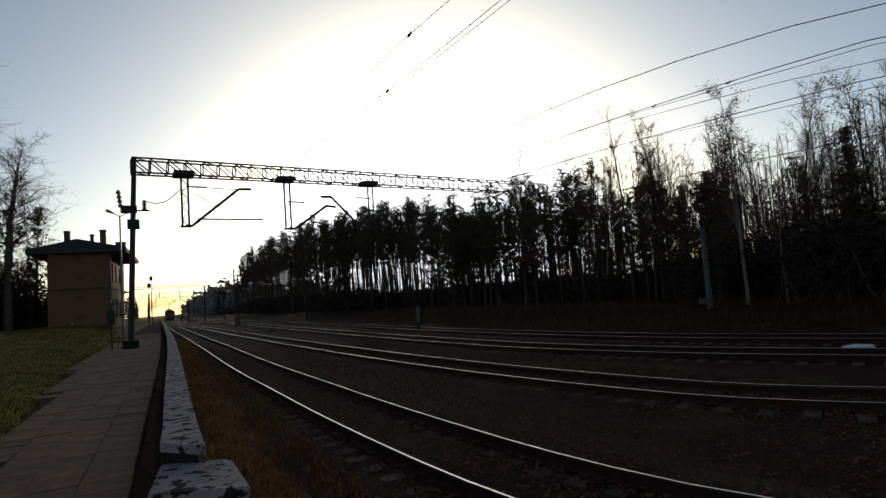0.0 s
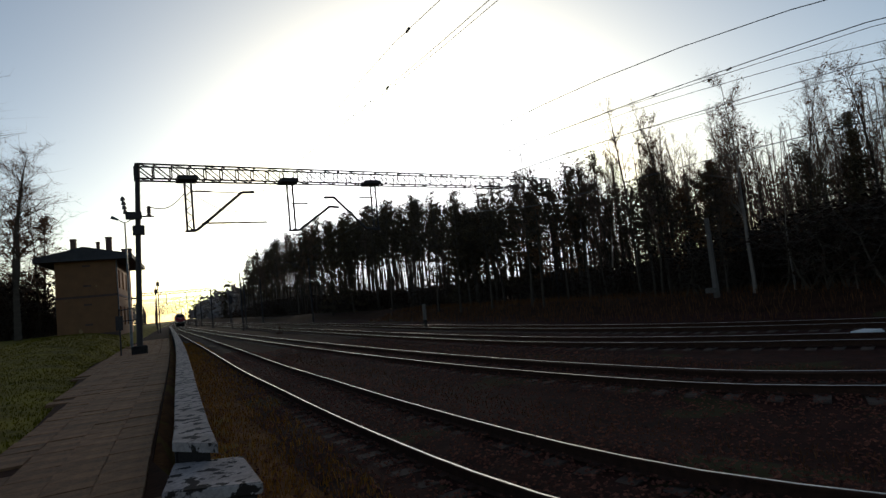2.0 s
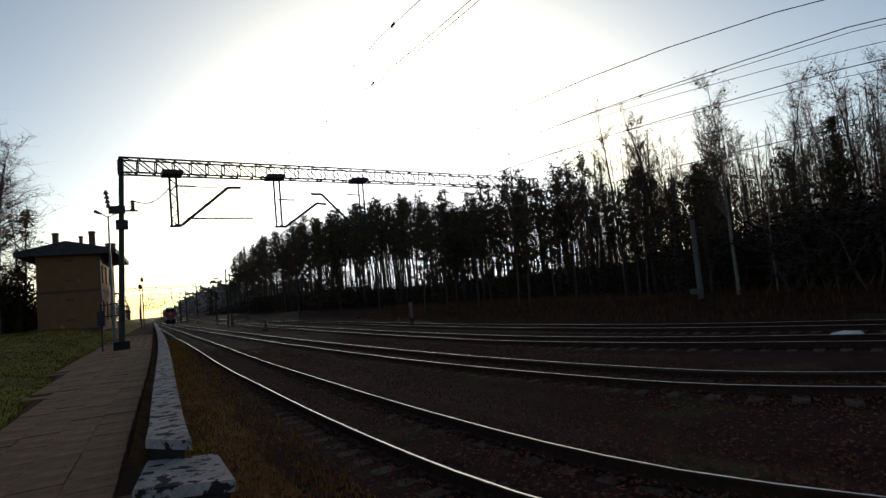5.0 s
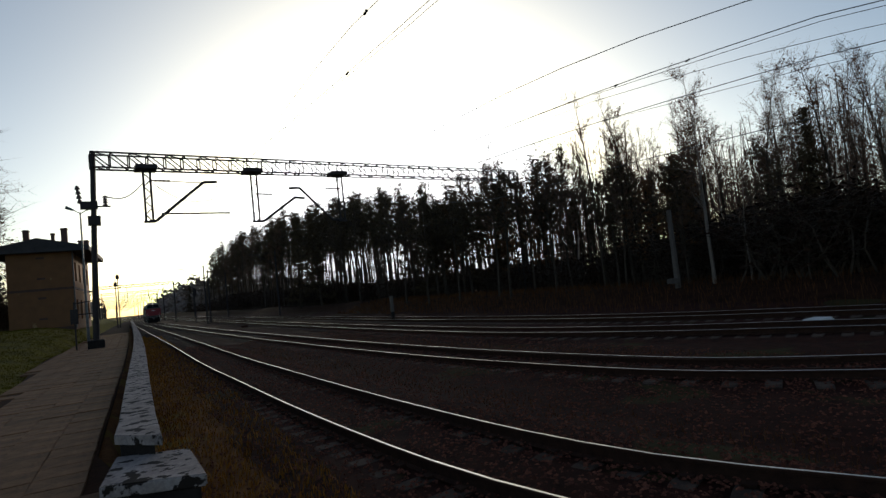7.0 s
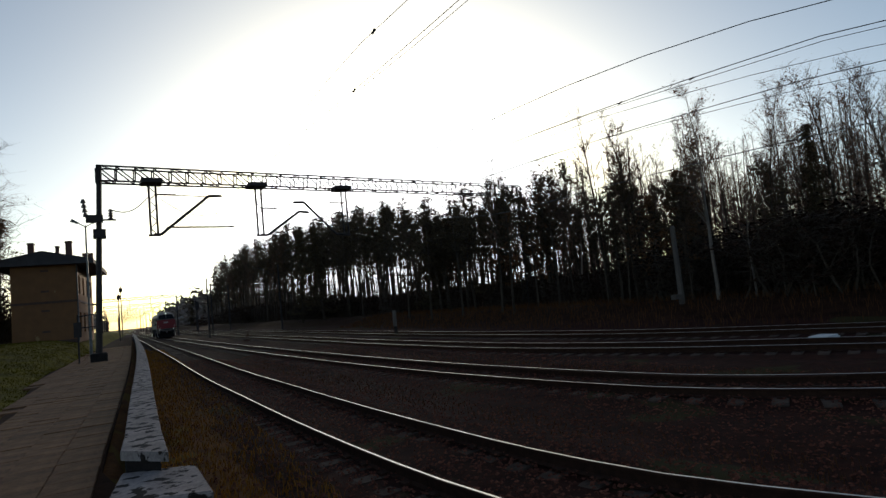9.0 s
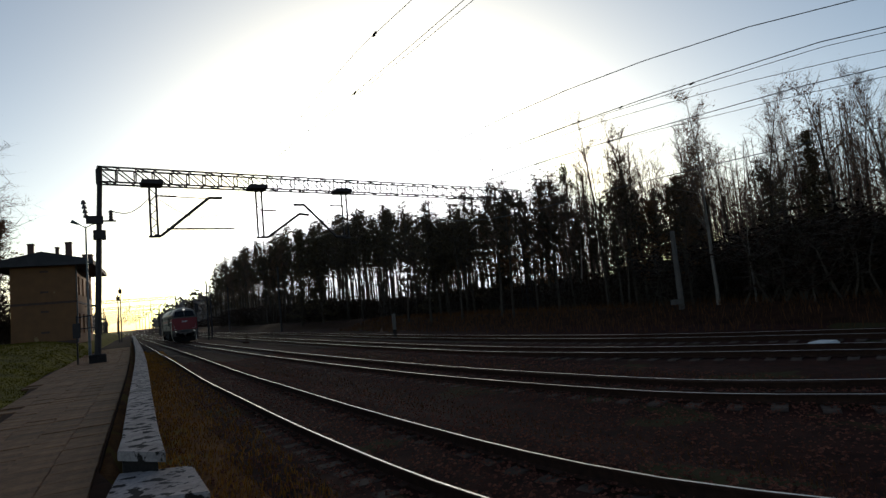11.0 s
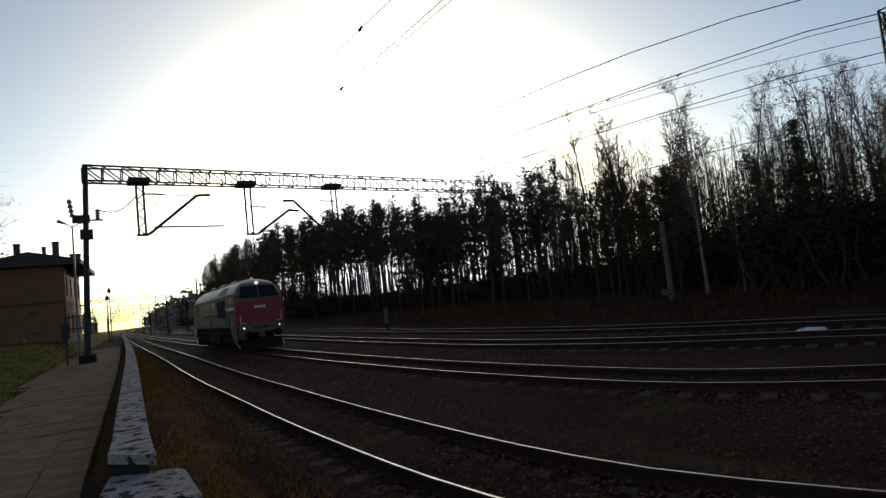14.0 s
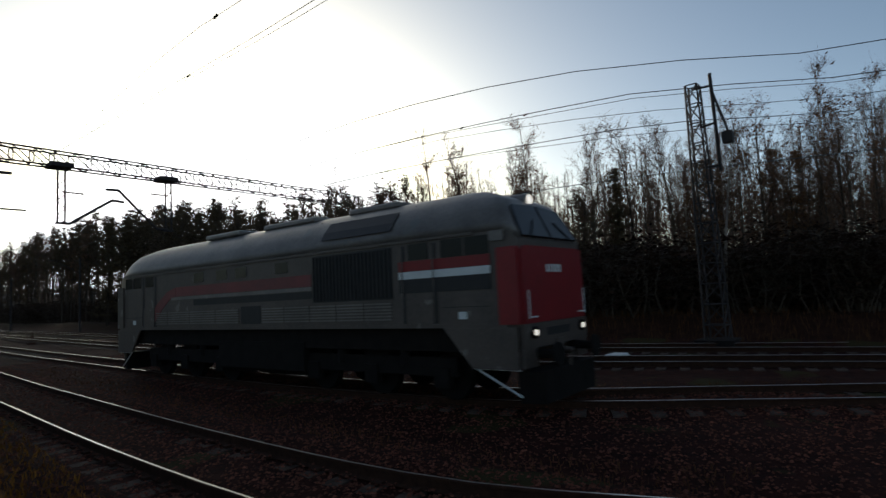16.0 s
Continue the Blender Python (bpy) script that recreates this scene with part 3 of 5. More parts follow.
def build_lattice_mast():
    x, y = 23.4, 6.45
    ob = thing("lattice_mast", "dark riveted lattice mast with a side post and box", "catenary mast")
    z = ground_z(x, y) - 0.1
    bm = bmesh.new()
    upright_lattice(bm, (x, y, z), (x, y + 0.15, 9.75), 0.78, 0.44, 13, 0.042)
    part("lattice_post", bm, M_STEEL, ob)
    bm = bmesh.new()
    box(bm, (x - 0.7, y - 0.7, z - 0.3), (x + 0.7, y + 0.7, z + 0.25))
    part("footing", bm, M_WALL, ob)
    bm = bmesh.new()
    bar(bm, (x + 0.1, y - 0.6, 6.2), (x + 0.1, y - 0.5, 10.1), 0.07, n=6)
    bar(bm, (x, y + 0.2, 9.6), (x + 0.1, y - 0.55, 9.6), 0.05, n=5)
    bar(bm, (x, y, 8.0), (x + 0.1, y - 0.55, 8.1), 0.05, n=5)
    bar(bm, (x + 0.1, y - 0.52, 9.4), (x + 0.1, y - 1.0, 7.6), 0.05, n=5)
    bar(bm, (x, y, 6.4), (x + 0.1, y - 0.6, 6.4), 0.05, n=5)
    part("side_post", bm, M_STEEL, ob)
    bm = bmesh.new()
    box(bm, (x - 0.1, y - 1.15, 7.2), (x + 0.25, y - 0.78, 7.65))
    part("junction_box", bm, M_STEEL, ob)


build_lattice_mast()


# ---- overhead wires ----
def wire(pts, r, words, drops=()):
    f = knots([(p[1], p[0]) for p in pts])
    g = knots([(p[1], p[2]) for p in pts])
    ob = thing("overhead_wire", words, "overhead wire", group="overhead wires")
    bm = bmesh.new()
    ys = axis([(pts[0][1], min(40, pts[-1][1] - 0.1), 1.5), (min(40, pts[-1][1] - 0.1), pts[-1][1], 8)])
    for a, b in zip(ys, ys[1:]):
        bar(bm, (f(a), a, g(a)), (f(b), b, g(b)), r * 0.66, n=4)
    part("strand", bm, M_WIRE, ob)
    for y in drops:
        bm = bmesh.new()
        insulator(bm, (f(y), y - 0.05, g(y)), (f(y), y + 0.05, g(y) - 0.02), 0.022, 2)
        part("clamp", bm, M_STEEL, ob)


wire([(4.6, -20, 5.6), (3.6, 4, 5.6), (3.44, 7.3, 5.6), (3.7, 12, 5.6), (4.2, 24, 5.6), (5.0, 37, 5.7), (7.8, 105, 5.7), (11, 160, 5.7)], 0.008, "thin copper contact wire over the platform track", drops=(6.6,))
wire([(5.4, -20, 5.9), (4.3, 4.5, 5.75), (4.2, 7.5, 5.7), (4.3, 12, 5.9), (4.8, 24, 6.6), (5.6, 37, 7.6), (8, 105, 7.0)], 0.010, "twisted messenger cable over the platform track", drops=(9,))
wire([(5.6, -20, 5.9), (4.42, 4.5, 5.75), (4.3, 7.5, 5.7), (4.4, 12, 5.95), (4.9, 24, 6.7), (5.7, 37, 7.7), (8.1, 105, 7.1)], 0.008, "second messenger cable beside it")
wire([(14, -12, 5.7), (11.2, 0.6, 5.6), (9.4, 3.1, 5.6), (8.35, 5.0, 5.6), (7.65, 8.1, 5.6), (7.9, 14, 5.8), (8.8, 25, 6.6), (9.6, 37, 8.6)], 0.012, "dark cable over the second track")
wire([(16, -8, 5.8), (13.2, 0.4, 5.65), (10.7, 3.7, 5.6), (10.0, 6.1, 5.6), (9.45, 9.0, 5.6), (9.3, 14, 5.7), (10, 25, 6.3), (11, 37.5, 7.4)], 0.013, "dark cable pair with clamps over the second track", drops=(6.15, 7.6))
wire([(16.2, -8, 5.75), (13.35, 0.4, 5.6), (10.82, 3.7, 5.54), (10.1, 6.1, 5.55), (9.5, 9.0, 5.6), (9.35, 14, 5.72), (10, 25, 6.3), (11, 37.5, 7.4)], 0.009, "thin strand beside the cable pair")
wire([(18, -8, 5.7), (14.2, 1.0, 5.6), (11.9, 4.2, 5.6), (10.8, 6.4, 5.6), (9.9, 9.5, 5.6), (10.3, 25, 5.7), (11, 37.5, 5.8)], 0.009, "thin contact wire over the second track")
wire([(20, -8, 5.8), (16, 0.8, 5.65), (13.1, 4.3, 5.6), (12.05, 7.8, 5.6), (11.5, 10.4, 5.6), (12, 22, 6.2), (14.5, 38, 8.6)], 0.014, "dark cable over the siding", drops=(3.2,))
wire([(20.3, -8, 5.6), (16.3, 0.8, 5.5), (13.3, 4.3, 5.45), (12.2, 7.8, 5.55), (11.55, 10.4, 5.62), (12, 22, 6.2), (14.5, 38, 8.6)], 0.009, "thin strand beneath the siding cable")
wire([(31, -8, 6.7), (26.5, 2, 6.6), (24.6, 7.0, 6.6), (23.4, 11.0, 6.6), (22.4, 18, 6.6), (22.3, 28, 6.8), (24, 39, 8.5)], 0.028, "thick black feeder cable before the wood")


# ---- station building, lamps, signs on the left ----
def build_house():
    """Two-storey ochre building; origin at its near corner on the track side."""
    m = pose(-0.42, 60, 1.15, 0, 0, -6)
    ob = thing("station_building", "two-storey ochre rendered station building with low dark roof", "building", m)
    W, D, H = 4.75, 13.0, 7.2
    wins = [(1.6, 1.2), (4.6, 1.2), (7.6, 1.2), (10.6, 1.2)]
    t = 0.35

    def wall(name, lo, hi):
        bm = bmesh.new()
        box(bm, lo, hi)
        return part(name, bm, M_RENDER, ob)
    wall("gable_wall", (-W, 0, 0), (0, t, H))
    wall("back_wall", (-W, D - t, 0), (0, D, H))
    wall("side_wall", (-W, t, 0), (-W + t, D - t, H))
    # track-side wall with openings
    edges = [t] + [v for a, w in wins for v in (a, a + w)] + [D - t]
    bm = bmesh.new()
    for a, b in zip(edges[::2], edges[1::2]):
        box(bm, (-t, a, 0), (0, b, H))
    for a, w in wins:
        for z0, z1 in ((0, 0.9), (2.7, 4.4), (6.1, H)):
            box(bm, (-t, a, z0), (0, a + w, z1))
    part("track_side_wall", bm, M_RENDER, ob)
    for a, w in wins:
        for z0 in (0.9, 4.4):
            wn_ = thing("window", "", "")
            wn_.parent = ob
            for k in ("label", "category"):
                if k in wn_:
                    del wn_[k]
            bm = bmesh.new()
            box(bm, (-0.2, a + 0.06, z0 + 0.06), (-0.18, a + w - 0.06, z0 + 1.64))
            part("pane", bm, M_GLASS, wn_)
            bm = bmesh.new()
            for lo, hi in (((-0.24, a, z0), (-0.14, a + 0.07, z0 + 1.7)), ((-0.24, a + w - 0.07, z0), (-0.14, a + w, z0 + 1.7)), ((-0.24, a + 0.07, z0), (-0.14, a + w - 0.07, z0 + 0.07)),
                           ((-0.24, a + 0.07, z0 + 1.63), (-0.14, a + w - 0.07, z0 + 1.7)), ((-0.23, a + w / 2 - 0.03, z0 + 0.07), (-0.15, a + w / 2 + 0.03, z0 + 1.63))):
                box(bm, lo, hi)
            part("frame", bm, M_WHITEPAINT, wn_)
    bm = bmesh.new()
    for lo, hi in (((-W - 0.05, -0.05, 3.62), (0.05, -0.002, 3.82)), ((0.002, -0.05, 3.62), (0.05, D, 3.82))):
        box(bm, lo, hi)
    part("string_course", bm, M_BAND, ob)
    bm = bmesh.new()
    box(bm, (-W - 0.04, -0.04, 0), (0.04, -0.003, 0.35))
    part("plinth", bm, M_BAND, ob)
    for z in (2.9, 6.4, 1.1, 4.6):
        bm = bmesh.new()
        box(bm, (-W / 2 - 0.25, -0.02, z), (-W / 2 + 0.35, -0.002, z + 0.18))
        part("vent_grille", bm, M_BAND, ob)
    bm = bmesh.new()
    e = 1.45
    prof = [(-W - e, H - 0.25), (e, H - 0.25), (e, H + 0.15), (-W * 0.5, H + 1.0), (-W - e, H + 0.15)]
    extrude_profile(bm, [[(x, y, z) for x, z in prof] for y in (-0.7, D + 0.7)])
    part("roof", bm, M_ROOF, ob)
    bm = bmesh.new()
    bar(bm, (0.0, 6.3, 3.4), (0.75, 6.3, 3.5), 0.03, n=5)
    bar(bm, (0.6, 6.3, 3.5), (1.05, 6.3, 3.42), 0.11, 0.06, n=8)
    part("wall_lamp", bm, M_STEEL, ob)
    bm = bmesh.new()
    bar(bm, (0.06, 0.15, 0.1), (0.06, 0.15, H - 0.2), 0.06, n=6)
    part("downpipe", bm, M_GALV, ob)
    for x, y, w, h in ((-3.7, 3.0, 0.45, 9.4), (-2.35, 8.0, 0.3, 9.7), (-0.9, 4.0, 0.5, 9.6), (0.0, 10.5, 0.9, 9.1)):
        bm = bmesh.new()
        box(bm, (x - w / 2, y - w / 2, H), (x + w / 2, y + w / 2, h))
        box(bm, (x - w / 2 - 0.05, y - w / 2 - 0.05, h - 0.15), (x + w / 2 + 0.05, y + w / 2 + 0.05, h - 0.05))
        part("chimney", bm, M_BRICK, ob)


build_house()


def build_lamp():
    x, y = 0.35, 44.0
    ob = thing("street_lamp", "slim grey lamp post with two short arms", "street lamp")
    bm = bmesh.new()
    bar(bm, (x, y, 0.2), (x, y, 9.0), 0.09, 0.05, n=7)
    part("post", bm, M_GALV, ob)
    for s in (-1, 1):
        bm = bmesh.new()
        bar(bm, (x, y, 8.9), (x + s * 0.45, y, 9.2), 0.03, n=5)
        part("arm", bm, M_GALV, ob)
        bm = bmesh.new()
        bar(bm, (x + s * 0.38, y, 9.15), (x + s * 0.8, y, 9.35), 0.06, 0.12, n=7)
        part("lamp_head", bm, M_GALV, ob)
    ob = thing("timetable_stand", "dark metal notice stand beside the path", "notice stand")
    x, y = -0.28, 36.6
    bm = bmesh.new()
    bar(bm, (x, y, 0.25), (x, y, 2.9), 0.045, n=6)
    part("post", bm, M_STEEL, ob)
    bm = bmesh.new()
    box(bm, (x - 0.2, y - 0.08, 1.7), (x + 0.16, y + 0.08, 2.5))
    part("board", bm, M_STEEL, ob)
    bm = bmesh.new()
    bar(bm, (x, y, 2.8), (x + 0.9, y, 2.9), 0.03, n=5)
    bar(bm, (x + 0.9, y, 2.9), (x + 0.9, y, 1.9), 0.03, n=5)
    bar(bm, (x, y, 2.2), (x + 0.9, y, 2.2), 0.03, n=5)
    part("rail_bracket", bm, M_STEEL, ob)
    # signals at the far end of the wall
    for x, y, h, words in ((4.3, 92, 7.0, "thin dark signal post with a round head"), (4.75, 95, 8.2, "thin dark radio mast beside the signal")):
        ob = thing("signal_post", words, "signal post")
        bm = bmesh.new()
        bar(bm, (x, y, -0.3), (x, y, h), 0.09, 0.06, n=6)
        part("post", bm, M_STEEL, ob)
        bm = bmesh.new()
        box(bm, (x - 0.22, y - 0.1, h - 0.9), (x + 0.22, y + 0.1, h - 0.3))
        part("signal_head", bm, M_STEEL, ob)
    ob = thing("concrete_post", "pale concrete line post with a small box before the wood", "post")
    x, y = 26.78, 18.72
    z = ground_z(x, y) - 0.1
    bm = bmesh.new()
    extrude_profile(bm, [[(x - w, y - w, h), (x + w, y - w, h), (x + w, y + w, h), (x - w, y + w, h)] for w, h in ((0.11, z), (0.085, 4.45))])
    part("post", bm, M_POST, ob)
    bm = bmesh.new()
    box(bm, (x - 0.75, y - 0.2, 0.55), (x - 0.25, y + 0.1, 0.8))
    bar(bm, (x - 0.5, y, 0.7), (x, y, 0.7), 0.03, n=5)
    part("cable_box", bm, M_POST, ob)
    for x, y, h, words in ((15.9, 101, 5.0, "dark signal with a tall oval head before the far wood"),):
        ob = thing("signal_post", words, "signal post")
        bm = bmesh.new()
        bar(bm, (x, y, -0.5), (x, y, h), 0.08, 0.06, n=6)
        part("post", bm, M_STEEL, ob)
        bm = bmesh.new()
        extrude_profile(bm, [[(x + 0.32 * math.cos(a * 0.5236), y - d, h - 0.5 + 0.75 * math.sin(a * 0.5236)) for a in range(12)] for d in (0.1, 0.2)])
        part("signal_head", bm, M_STEEL, ob)
    ob = thing("point_lever", "rusty point lever with a weight beside the siding", "point lever")
    x, y = 14.4, 62.0
    z = ground_z(x, y)
    bm = bmesh.new()
    box(bm, (x - 0.3, y - 0.2, z - 0.05), (x + 0.3, y + 0.2, z + 0.18))
    part("base", bm, M_RUST, ob)
    bm = bmesh.new()
    bar(bm, (x, y, z + 0.15), (x + 0.12, y, z + 1.05), 0.035, n=6)
    part("lever", bm, M_RUST, ob)
    bm = bmesh.new()
    bar(bm, (x + 0.08, y - 0.12, z + 0.6), (x + 0.08, y + 0.12, z + 0.6), 0.14, n=12)
    part("weight", bm, M_RUST, ob)
    # small things by the tracks
    ob = thing("marker_post", "short white-topped concrete marker post between sidings", "marker post")
    bm = bmesh.new()
    x, y = 18.93, 36.72
    z = ground_z(x, y)
    box(bm, (x - 0.09, y - 0.09, z - 0.3), (x + 0.09, y + 0.09, z + 0.7))
    part("post", bm, M_WALL, ob)
    bm = bmesh.new()
    box(bm, (x - 0.095, y - 0.095, z + 0.7), (x + 0.095, y + 0.095, z + 1.85))
    part("top", bm, M_POST, ob)
    ob = thing("white_slab", "flat white painted stone lying by the siding", "stone slab")
    bm = bmesh.new()
    box(bm, (18.85, 8.45, -0.75), (19.75, 9.05, -0.46))
    bmesh.ops.bevel(bm, geom=bm.edges[:], offset=0.05, segments=2, affect="EDGES")
    part("slab", bm, M_WHITEPAINT, ob)


build_lamp()


# ---- trees ----
class Sticks:
    """Collects tapered three-sided sticks and loose leaf triangles."""

    def __init__(self):
        self.v, self.f = [], []

    def stick(self, a, b, r0, r1):
        d = (b - a)
        if d.length < 1e-4:
            return
        u = d.orthogonal().normalized()
        w = d.cross(u).normalized()
        n = len(self.v)
        for c, r in ((a, r0), (b, r1)):
            for k in range(3):
                t = k * 2.0944
                self.v.append(c + (u * math.cos(t) + w * math.sin(t)) * r)
        for k in range(3):
            self.f.append((n + k, n + (k + 1) % 3, n + 3 + (k + 1) % 3, n + 3 + k))

    def twig(self, a, b, r):
        """A flat sliver, for the finest twigs."""
        u = (b - a).orthogonal().normalized() * r
        n = len(self.v)
        self.v += [a - u, a + u, b]
        self.f.append((n, n + 1, n + 2))

    def leaf(self, c, size, rng):
        n = len(self.v)
        for _ in range(3):
            self.v.append(c + Vector((rng.gauss(0, 1), rng.gauss(0, 1), rng.gauss(0, 0.8))) * size)
        self.f.append((n, n + 1, n + 2))

    def mesh(self, material):
        me = bpy.data.meshes.new("m")
        me.from_pydata([tuple(p) for p in self.v], [], self.f)
        me.materials.append(material)
        return me


def limb(st, tw, rng, a, d, length, r, depth, spread, twigs):
    """A crooked limb that forks into finer ones; the finest go into tw."""
    segs = 4 if depth else 3
    p, dirn = a.copy(), d.normalized()
    pts = [p.copy()]
    for i in range(segs):
        dirn = (dirn + Vector((rng.gauss(0, .16), rng.gauss(0, .16), rng.gauss(0.05, .12)))).normalized()
        q = p + dirn * (length / segs)
        (st if depth > 0 else tw).stick(p, q, r * (1 - i / segs * 0.75), r * (1 - (i + 1) / segs * 0.75))
        p = q
        pts.append(p.copy())
        if depth > 0 and i >= 0:
            for _ in range(2 if i else 1):
                side = dirn.orthogonal()
                side.rotate(Matrix.Rotation(rng.uniform(0, 6.28), 3, dirn))
                nd = dirn * rng.uniform(0.6, 1.0) + side.normalized() * rng.uniform(0.5, 0.9) * spread + Vector((0, 0, 0.25))
                limb(st, tw, rng, p, nd, length * rng.uniform(0.42, 0.62), r * 0.45, depth - 1, spread, twigs)
    if depth == 0:
        for _ in range(twigs):
            c = pts[rng.randrange(1, len(pts))]
            e = c + Vector((rng.gauss(0, 1), rng.gauss(0, 1), rng.gauss(0.7, .8))) * 0.028
            tw.twig(c, c + (e - c) * rng.uniform(0.4, 1.2), 0.00042)


def bare_tree(seed, trunk_mat, first=0.35, spread=0.8, leaves=0, twigs=7):
    """A leafless tree of height 1: trunk part and crown part; scaled when placed."""
    rng = random.Random(seed)
    tr, br, tw = Sticks(), Sticks(), Sticks()
    p = Vector((0, 0, -0.01))
    d = Vector((rng.gauss(0, .03), rng.gauss(0, .03), 1)).normalized()
    n = 11
    for i in range(n):
        q = p + d * (1.0 / n) * 0.97
        r0, r1 = 0.0088 * (1 - i / n) + 0.0008, 0.0088 * (1 - (i + 1) / n) + 0.0008
        tr.stick(p, q, r0, r1)
        p = q
        d = (d + Vector((rng.gauss(0, .035), rng.gauss(0, .035), 0.02))).normalized()
        t = (i + 1) / n
        if t > first:
            for _ in range(4 if t < 0.85 else 3):
                a = rng.uniform(0, 6.28)
                out = Vector((math.cos(a), math.sin(a), rng.uniform(0.9, 2.0)))
                limb(tr, tw, rng, p - d * rng.uniform(0, 0.09), out, 0.24 * spread * (1.3 - t * 0.85) * rng.uniform(0.6, 1.15), 0.0026 * (1.35 - t), 1, spread, twigs)
    for _ in range(leaves):
        c = Vector(rng.choice(tw.v)) + Vector((rng.gauss(0, 1), rng.gauss(0, 1), rng.gauss(0, 1))) * 0.008
        br.leaf(c, 0.0045, rng)
    return tr.mesh(trunk_mat), tw.mesh(M_TWIG), (br.mesh(M_RUSTLEAF) if leaves else None)


def pine_tree(seed, first=0.5, width=0.16, clumps=75, per=26, size=0.012, material=None, conic=False):
    """A pine of height 1: bare trunk, limbs and tufts of needles in an uneven crown."""
    rng = random.Random(seed)
    tr, nd = Sticks(), Sticks()
    p, d, n = Vector((0, 0, -0.01)), Vector((rng.gauss(0, .02), rng.gauss(0, .02), 1)).normalized(), 9
    line = [p.copy()]
    for i in range(n):
        q = p + d / n * 0.97
        tr.stick(p, q, 0.012 * (1 - 0.85 * i / n), 0.012 * (1 - 0.85 * (i + 1) / n))
        p = q
        line.append(p.copy())
        d = (d + Vector((rng.gauss(0, .02), rng.gauss(0, .02), 0.02))).normalized()
    for _ in range(14):
        t = rng.uniform(0.2, first)
        c = line[int(t * n)]
        a = rng.uniform(0, 6.28)
        tr.stick(c, c + Vector((math.cos(a), math.sin(a), rng.uniform(-.2, .3))) * rng.uniform(.03, .09), 0.0022, 0.0006)
    lobes = [(rng.uniform(0, 6.28), rng.uniform(first, 1)) for _ in range(7)]
    for _ in range(clumps):
        t = first + (1 - first) * rng.random() ** 0.9
        prof = (1.02 - t) / (1.02 - first) if conic else math.sin(math.pi * min(1, 0.12 + 0.88 * (t - first) / (1 - first)) ** 0.8) * 0.9 + 0.12
        a = rng.uniform(0, 6.28)
        w = width * prof * rng.uniform(0.25, 1.0) * (0.7 + 0.5 * max(math.cos(a - la) * (1 - abs(t - lt) * 3) for la, lt in lobes))
        base = line[min(n, int(t * n))]
        c = Vector((base.x + math.cos(a) * w, base.y + math.sin(a) * w, t + rng.uniform(-.02, .02) - (0.25 * w if conic else 0)))
        tr.stick(base, c, 0.0022, 0.0006)
        for _ in range(per):
            nd.leaf(c + Vector((rng.gauss(0, 1), rng.gauss(0, 1), rng.gauss(0, .6))) * size * 2.6, size, rng)
    return tr.mesh(M_BARK), nd.mesh(material or M_NEEDLE), None


def shrub(seed, n=32, leaves=80):
    """A thicket bush of height 1: many stems and small leaf remains."""
    rng = random.Random(seed)
    tw, lf = Sticks(), Sticks()
    for _ in range(n):
        a = rng.uniform(0, 6.28)
        p = Vector((rng.gauss(0, .14), rng.gauss(0, .14), 0))
        d = Vector((math.cos(a) * .35, math.sin(a) * .35, 1)).normalized()
        for i in range(4):
            q = p + d * rng.uniform(0.14, 0.26)
            tw.stick(p, q, 0.008 * (1 - i * .2), 0.008 * (.8 - i * .2))
            for _ in range(3):
                e = q + Vector((rng.gauss(0, 1), rng.gauss(0, 1), rng.gauss(.3, .6))) * 0.11
                tw.twig(q, e, 0.004)
                for _ in range(leaves // 40):
                    lf.leaf(q.lerp(e, rng.random()) + Vector((rng.gauss(0, 1), rng.gauss(0, 1), rng.gauss(0, 1))) * .03, 0.02, rng)
            p = q
            d = (d + Vector((rng.gauss(0, .3), rng.gauss(0, .3), .1))).normalized()
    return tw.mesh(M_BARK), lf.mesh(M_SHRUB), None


BARE = [bare_tree(11, M_BARK, 0.38, 0.75, 0, 8), bare_tree(12, M_BARK, 0.44, 0.62, 0, 8), bare_tree(13, M_BARK, 0.34, 0.85, 600, 8), bare_tree(14, M_BARK, 0.46, 0.68, 420, 8)]
BIRCH = [bare_tree(21, M_BIRCH, 0.42, 0.72, 420, 10), bare_tree(22, M_BIRCH, 0.48, 0.62, 220, 9)]
PINE = [pine_tree(31, 0.54, 0.16, 84, 17, 0.0062), pine_tree(32, 0.5, 0.18, 92, 17, 0.0062), pine_tree(33, 0.62, 0.14, 76, 18, 0.006), pine_tree(34, 0.46, 0.17, 96, 17, 0.0062)]
SPRUCE = [pine_tree(41, 0.06, 0.19, 140, 40, 0.0075, None, True), pine_tree(42, 0.1, 0.16, 130, 40, 0.0075, None, True)]
RUSTY = [pine_tree(51, 0.25, 0.2, 90, 36, 0.0068, M_RUSTLEAF), pine_tree(52, 0.3, 0.22, 80, 36, 0.0068, M_RUSTLEAF)]
BUSH = [shrub(61), shrub(62), shrub(63, 38, 120)]
LABELS = {"bare": ("bare_tree", "tall leafless tree with fine dark twigs", "tree", "trees of the wood"), "birch": ("birch_tree", "tall birch with pale trunk and thin bare crown", "tree", "birches at the wood edge"),
          "pine": ("pine_tree", "tall dark pine with a bare trunk and ragged crown", "tree", "pines of the wood"), "spruce": ("spruce_tree", "dark pointed spruce with hanging boughs", "tree", "spruces in the wood"),
          "rusty": ("autumn_tree", "small tree with rust-brown withered leaves", "tree", "autumn trees"), "bush": ("shrub", "dense dark leafless shrub of the undergrowth", "shrub", "shrubs of the undergrowth")}
